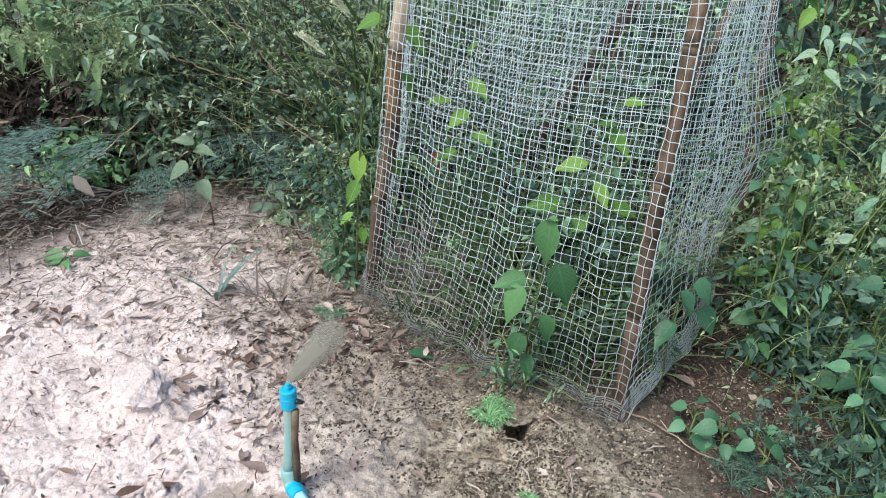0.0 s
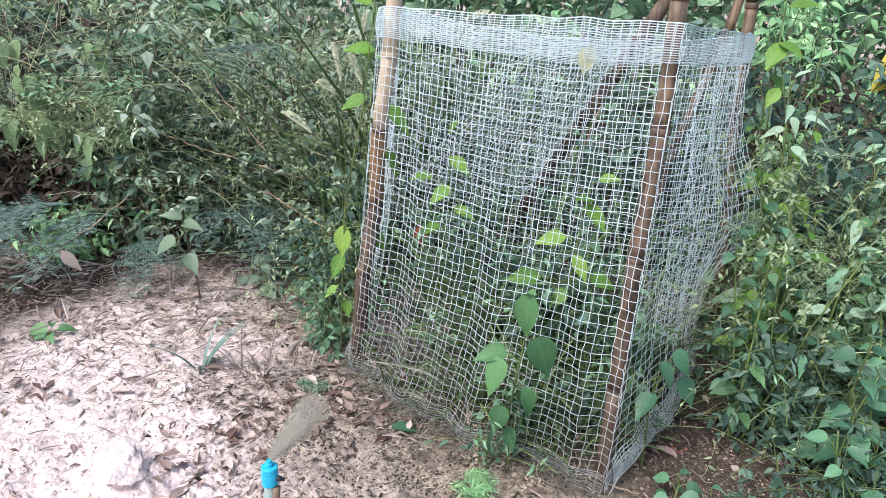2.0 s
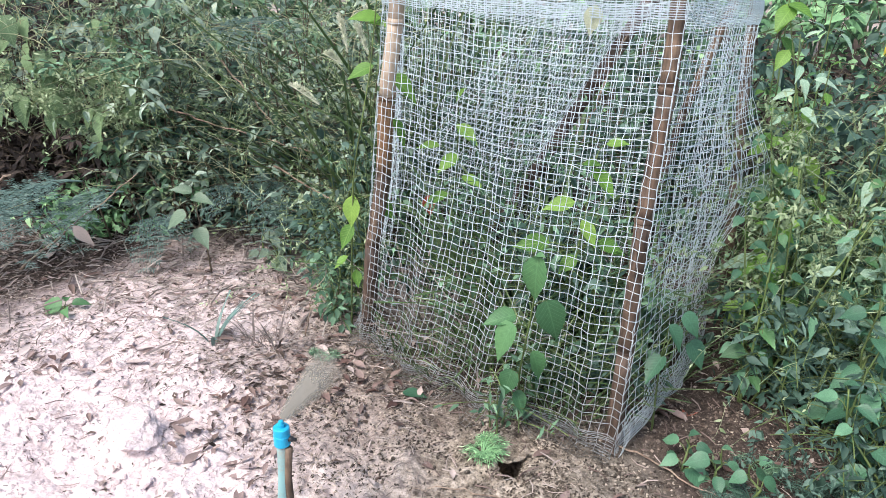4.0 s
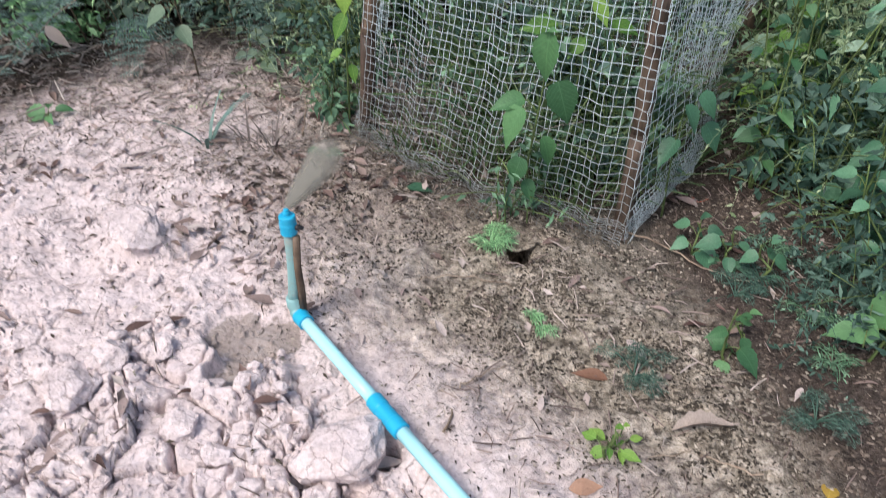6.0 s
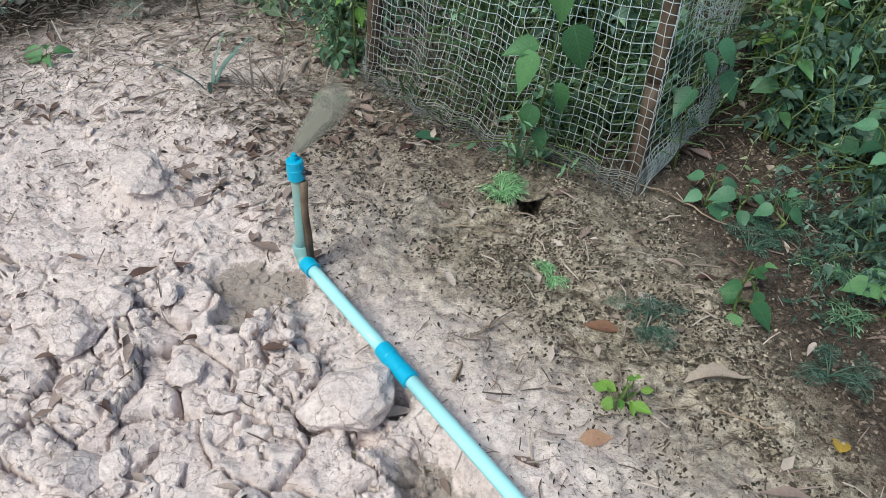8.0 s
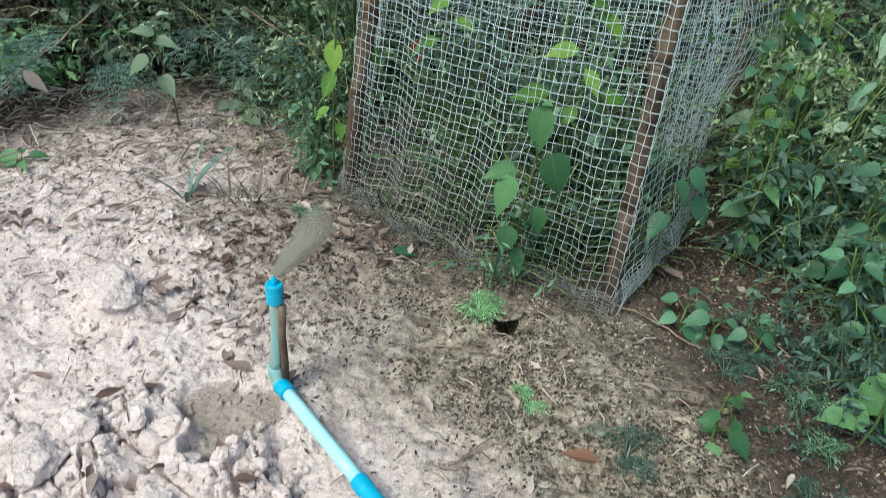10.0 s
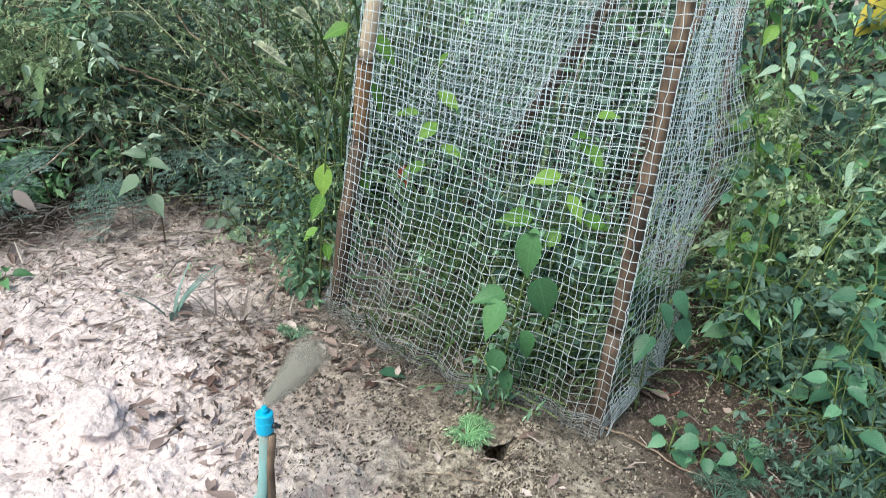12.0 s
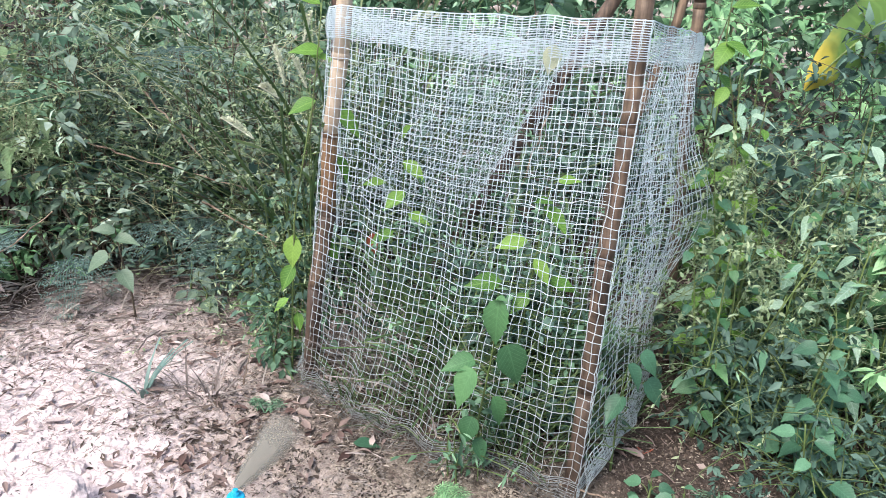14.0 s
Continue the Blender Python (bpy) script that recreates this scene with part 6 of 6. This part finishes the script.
RED_LEAVES = leaf_meshes("dead_leaf", DEAD_RED, [(0.32, 10, 0.30, -0.12, 0.45, 0, 0.03, 0.05), (0.26, 10, 0.5, 0.14, 0.42, 0, 0.04, -0.07), (0.36, 10, 0.25, -0.18, 0.48, 0, 0.05, 0.05), (0.22, 10, 0.6, 0.12, 0.5, 0, 0.03, 0.08)])
dead_leaf(0.481, 1.262, 0.105, 1, "large curled pale grey dead leaf lying on soil", 0.15, leaf_meshes("dead_leaf", ASH_LEAF, [(0.24, 12, 0.8, -0.10, 0.40, 0, 0.10, 0.06)]))
dead_leaf(0.312, 1.372, 0.062, 2, "brown dead leaf lying on the soil", 2.9, leaf_meshes("dead_leaf", RUSSET, [(0.42, 10, 0.2, 0.05, 0.45, 0, 0, 0.03)]))
dead_leaf(0.227, 1.589, 0.065, 3, "tan dead leaf lying flat on the soil", 2.7)
dead_leaf(0.051, 1.462, 0.055, 4, "tan dead leaf lying flat on the soil", 2.0)
dead_leaf(0.184, 1.658, 0.045, 5, "brown dead leaf at the rim of a small hole", 0.4)
dead_leaf(0.29, 1.14, 0.05, 6, "dark brown dead leaf lying on the soil", 0.1, leaf_meshes("dead_leaf", RUSSET, [(0.5, 10, 0.15, -0.05, 0.45, 0, 0, 0.03)]))
dead_leaf(0.643, 1.172, 0.04, 7, "ochre fallen leaf lying on the soil", 1.1, leaf_meshes("dead_leaf", OCHRE, OVAL[:2]))
dead_leaf(0.02, 1.68, 0.045, 8, "tan dead leaf lying flat on the soil", 2.4)
dead_leaf(0.45, 1.55, 0.05, 9, "rust-brown dead leaf lying on soil", 2.6)
dead_leaf(0.60, 1.95, 0.06, 10, "rust-red dead leaf lying by the net", 1.2, leaf_meshes("dead_leaf", RUST, OVAL[:2]))
thing("hanging_leaf", "pale brown dead leaf hanging on the fern", "leaf", data=Geo().add(*leaf_shape(0.42, 7, 0.3, 0.1)).mesh("hanging_leaf", STRAW)).matrix_basis = frame_of((-1.08, 2.34, 0.205), (0.6, 0.05, -0.75), (0.1, -0.8, 0.5), 0.08)
dead_leaf(-0.293, 1.512, 0.070, 12, "grey-brown dead leaf beside the elbow", 3.0)
for k, (x, y, size, turn) in enumerate([(-0.252, 1.29, 0.060, 2.1), (-0.204, 1.247, 0.045, 0.1), (-0.338, 1.264, 0.042, 0.4), (-0.434, 1.125, 0.060, 2.6), (-0.485, 1.41, 0.055, 0.8), (-0.425, 1.43, 0.045, 0.5), (-0.632, 1.455, 0.045, 2.9), (-0.55, 1.20, 0.040, 0.3)]):
    dead_leaf(x, y, size, 30 + k, "red-brown dead leaf lying among pale clods", turn, RED_LEAVES, 0.008)
dead_leaf(-0.19, 1.50, 0.07, 13, "dark curled dead leaf at the stake's foot", 1.0)
dead_leaf(-0.165, 1.46, 0.05, 14, "dark curled dead leaf at the stake's foot", 1.3)
heap_rng = np.random.default_rng(95)
for hx, hy, count, wide in ((-0.45, 1.87, 7, 0.045), (-0.39, 1.83, 6, 0.04), (-0.31, 2.02, 7, 0.05), (-0.25, 1.95, 5, 0.04), (-0.17, 1.98, 7, 0.05), (-0.09, 1.94, 8, 0.05), (-0.20, 1.90, 5, 0.04), (0.45, 2.16, 9, 0.07), (-0.30, 2.22, 8, 0.06), (-0.27, 2.32, 7, 0.06), (-0.40, 2.30, 6, 0.07), (-0.95, 1.95, 5, 0.05), (0.02, 1.90, 5, 0.06), (0.52, 1.92, 5, 0.06), (0.62, 1.80, 5, 0.07), (0.52, 1.48, 3, 0.05)):
    for k in range(count):
        dead_leaf(hx + heap_rng.normal(0, wide), hy + heap_rng.normal(0, wide * 0.7), heap_rng.uniform(0.022, 0.055), 8000 + int(1000 * (hx + 2)) + k, "curled red-brown dead leaf heaped with others", meshes=RED_LEAVES, up=0.005 * (k % 3))
pile_rng = np.random.default_rng(93)
for px, py, count, wide in ((-0.42, 1.70, 12, 0.09), (-0.36, 1.62, 8, 0.07), (-0.47, 1.66, 8, 0.06), (-0.98, 1.92, 9, 0.06), (-0.36, 2.05, 9, 0.1), (-0.45, 2.35, 12, 0.12), (-0.62, 2.45, 10, 0.14), (-0.72, 1.98, 8, 0.12)):
    for k in range(count):
        dead_leaf(px + pile_rng.normal(0, wide), py + pile_rng.normal(0, wide * 0.6), pile_rng.uniform(0.024, 0.062), 5000 + int(1000 * (px + 2)) + k, up=0.006 * (k % 3))
placed = 0
rng = np.random.default_rng(91)
while placed < 150:
    x, y = rng.uniform(-1.5, 0.9), rng.uniform(0.95, 2.75)
    thick = 0.25 + 0.75 * float(step(1.75, 2.35, y)) if x < -0.15 else 0.30
    if rng.random() > thick:
        continue
    if -0.2 < x < 0.7 and y > 2.35:
        continue
    dead_leaf(x, y, rng.uniform(0.02, 0.075), 1000 + placed)
    placed += 1


def litter(name, label, count, shapes, mat, sizes, region, seed, lift=0.004, tilt=0.35):
    """Loose small stuff strewn over the ground; region gives the chance of lying at a place."""
    r = np.random.default_rng(seed)
    x, y = r.uniform(-1.7, 1.3, count * 4), r.uniform(0.75, 2.95, count * 4)
    keep = np.nonzero(r.random(count * 4) < region(x, y))[0][:count]
    x, y = x[keep], y[keep]
    n = len(x)
    a = r.uniform(0, 2 * np.pi, n)
    along = np.stack([np.cos(a), np.sin(a), r.normal(0, tilt * 0.5, n)], 1)
    at = np.stack([x, y, ground(x, y) + lift], 1)
    up = np.stack([r.normal(0, tilt, n), r.normal(0, tilt, n), np.ones(n)], 1)
    which, g = r.integers(0, len(shapes), n), Geo()
    s = r.uniform(*sizes, n)
    for k, sh in enumerate(shapes):
        m = which == k
        many(g, sh, at[m], along[m], up[m], s[m])
    thing(name, label, "litter", kind="stuff", data=g.mesh(name, mat))


FLAKES = [leaf_shape(w, 2, f, d, 0.45) for w, f, d in ((0.35, 0.4, 0.2), (0.55, 0.3, -0.3), (0.2, 0.2, 0.3))]
NEEDLES = [(np.array([(0, -0.03, 0), (0, 0.03, 0), (0.5, 0.03, 0.05), (0.5, -0.03, 0.05), (1, 0.02, 0), (1, -0.02, 0), (0, 0, 0.05), (0.5, 0, 0.1), (1, 0, 0.04)]),
            [(0, 6, 7, 3), (6, 1, 2, 7), (3, 7, 8, 5), (7, 2, 4, 8)]),
           (np.array([(0, -0.025, 0), (0, 0.025, 0), (0.5, 0.125, 0.04), (0.5, 0.075, 0.04), (1, 0.02, 0), (1, -0.02, 0), (0, 0, 0.05), (0.5, 0.1, 0.1), (1, 0, 0.04)]),
            [(0, 6, 7, 3), (6, 1, 2, 7), (3, 7, 8, 5), (7, 2, 4, 8)])]
toward_thicket = lambda x, y: np.clip(0.10 + 0.9 * step(1.8, 2.45, y + 0.25 * (smooth_noise(x, y, 5) - 0.5)), 0, 1) * np.where((x > -0.2) & (y < 2.0), 0.5, 1)
brown_side = lambda x, y: (1 - 0.7 * step(2.5, 2.85, y + 3.4 * np.maximum(x - 0.18, 0))) * np.clip(step(-0.15, 0.15, x + 0.3 * (y - 1.5) + 0.25 * (smooth_noise(x, y, 4) - 0.5)) * 0.9 + 0.06, 0, 1)
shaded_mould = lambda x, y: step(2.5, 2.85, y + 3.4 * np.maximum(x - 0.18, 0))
browner = lambda x, y: (1 - 0.85 * shaded_mould(x, y)) * step(0.88, 1.12, np.minimum(0.75 * x + 0.90 * y - 0.34, 0.75 * x + 0.30 * y + 0.58) + 0.2 * (smooth_noise(x, y, 5) - 0.5))
speckled = lambda x, y: (1 - 0.8 * shaded_mould(x, y)) * (1 - pale(x, y)) * (0.25 + 0.75 * step(0.35, 0.65, smooth_noise(x, y, 6))) * step(2.5, 2.1, y) + 0.05
litter("leaf_litter", "brown broken leaf litter strewn over the ground", 5500, FLAKES, LITTER, (0.006, 0.030), toward_thicket, 600)
litter("leaf_litter", "fine dark leaf crumbs strewn over brown soil", 24000, FLAKES[:1] + NEEDLES, CRUMB, (0.003, 0.012), speckled, 601)
litter("twig_litter", "short thin twigs and stalks strewn over the ground", 4200, NEEDLES, LITTER, (0.012, 0.05), lambda x, y: np.maximum(brown_side(x, y) * 0.6, toward_thicket(x, y)), 602)
fringe = lambda x, y: step(1.75, 2.15, y + 0.18 * step(-0.75, -0.5, x) + 0.3 * (smooth_noise(x, y, 6) - 0.5)) * (x < 0.05) * (0.35 + 0.65 * step(0.35, 0.6, smooth_noise(x, y, 9)))
CHUNK = (np.array([(-.5, -.4, 0), (.5, -.3, 0), (.4, .5, 0), (-.4, .4, 0), (-.25, -.2, .5), (.3, -.1, .45), (.2, .3, .55), (-.2, .2, .5)]), [(0, 1, 5, 4), (1, 2, 6, 5), (2, 3, 7, 6), (3, 0, 4, 7), (4, 5, 6, 7)])
litter("soil_crumbs", "dark and pale crumbs of brown soil", 75000, [CHUNK, (CHUNK[0] * (1.5, 0.6, 0.7), CHUNK[1])], CRUMB, (0.0018, 0.0075), lambda x, y: browner(x, y) * (0.12 + 0.88 * step(0.45, 0.65, smooth_noise(x, y, 22))) * step(2.4, 2.1, y), 607, -0.0008, 0.3)
litter("twig_litter", "fine dark twigs and needles over brown soil", 8000, NEEDLES, CRUMB, (0.005, 0.018), lambda x, y: browner(x, y) * (0.15 + 0.85 * step(0.4, 0.65, smooth_noise(x, y, 9))) * step(2.5, 2.2, y), 608, 0.003, 0.3)
litter("leaf_litter", "brown broken leaf scraps by the sprinkler", 5600, FLAKES, LITTER, (0.007, 0.030), lambda x, y: np.exp(-((x + 0.36) / 0.20) ** 2 - ((y - 1.88) / 0.22) ** 2), 609, 0.005, 0.45)
litter("leaf_litter", "dark rotting leaf scraps between sprinkler and net", 9000, FLAKES, MULCH, (0.006, 0.026), lambda x, y: np.exp(-((x + 0.26) / 0.20) ** 2 - ((y - 1.98) / 0.16) ** 2), 613, 0.004, 0.45)
# scraps and crumbs here are dark brown like the darkened soil below them
litter("leaf_litter", "dull dark brown leaf scraps under the weeds", 1300, FLAKES, MULCH, (0.006, 0.024), lambda x, y: shaded_mould(x, y) * (y < 2.0) * (x > 0.3), 610, 0.005, 0.4)
litter("leaf_litter", "pinkish brown dead leaves heaped inside the net", 34000, FLAKES, LITTER, (0.010, 0.030), lambda x, y: np.exp(-((x + 0.06) / 0.13) ** 2 - ((y - 2.36) / 0.26) ** 2) * (y > 2.06 - 0.4 * x), 611, 0.010, 0.6)
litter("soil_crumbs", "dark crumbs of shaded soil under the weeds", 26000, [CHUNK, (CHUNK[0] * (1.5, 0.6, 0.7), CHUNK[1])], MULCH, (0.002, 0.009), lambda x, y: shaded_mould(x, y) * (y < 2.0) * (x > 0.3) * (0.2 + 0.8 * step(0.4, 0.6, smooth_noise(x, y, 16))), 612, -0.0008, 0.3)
litter("straw_litter", "fine broken straw and needles over pale clay", 14000, NEEDLES, STRAW, (0.006, 0.030), fringe, 605, 0.004, 0.4)
litter("leaf_litter", "fine dark leaf crumbs over pale clay", 14000, FLAKES[:1] + NEEDLES, CRUMB, (0.004, 0.018), lambda x, y: fringe(x, y) * 0.7 + pale(x, y) * 0.06, 606)
litter("straw_litter", "pale dry straw strewn at the thicket's foot", 1000, NEEDLES, STRAW, (0.03, 0.09), lambda x, y: step(2.0, 2.5, y) * (x < 0), 603, 0.008, 0.6)
litter("soil_crumbs", "small crumbs of pale dry clay", 5000, [(np.array([(-.5, -.4, 0), (.5, -.3, 0), (.4, .5, 0), (-.4, .4, 0), (-.25, -.2, .5), (.3, -.1, .45), (.2, .3, .55), (-.2, .2, .5)]),
       [(0, 1, 5, 4), (1, 2, 6, 5), (2, 3, 7, 6), (3, 0, 4, 7), (4, 5, 6, 7)])], SOIL, (0.003, 0.014), lambda x, y: pale(x, y) * step(2.5, 1.6, y), 604, -0.001, 0.2)
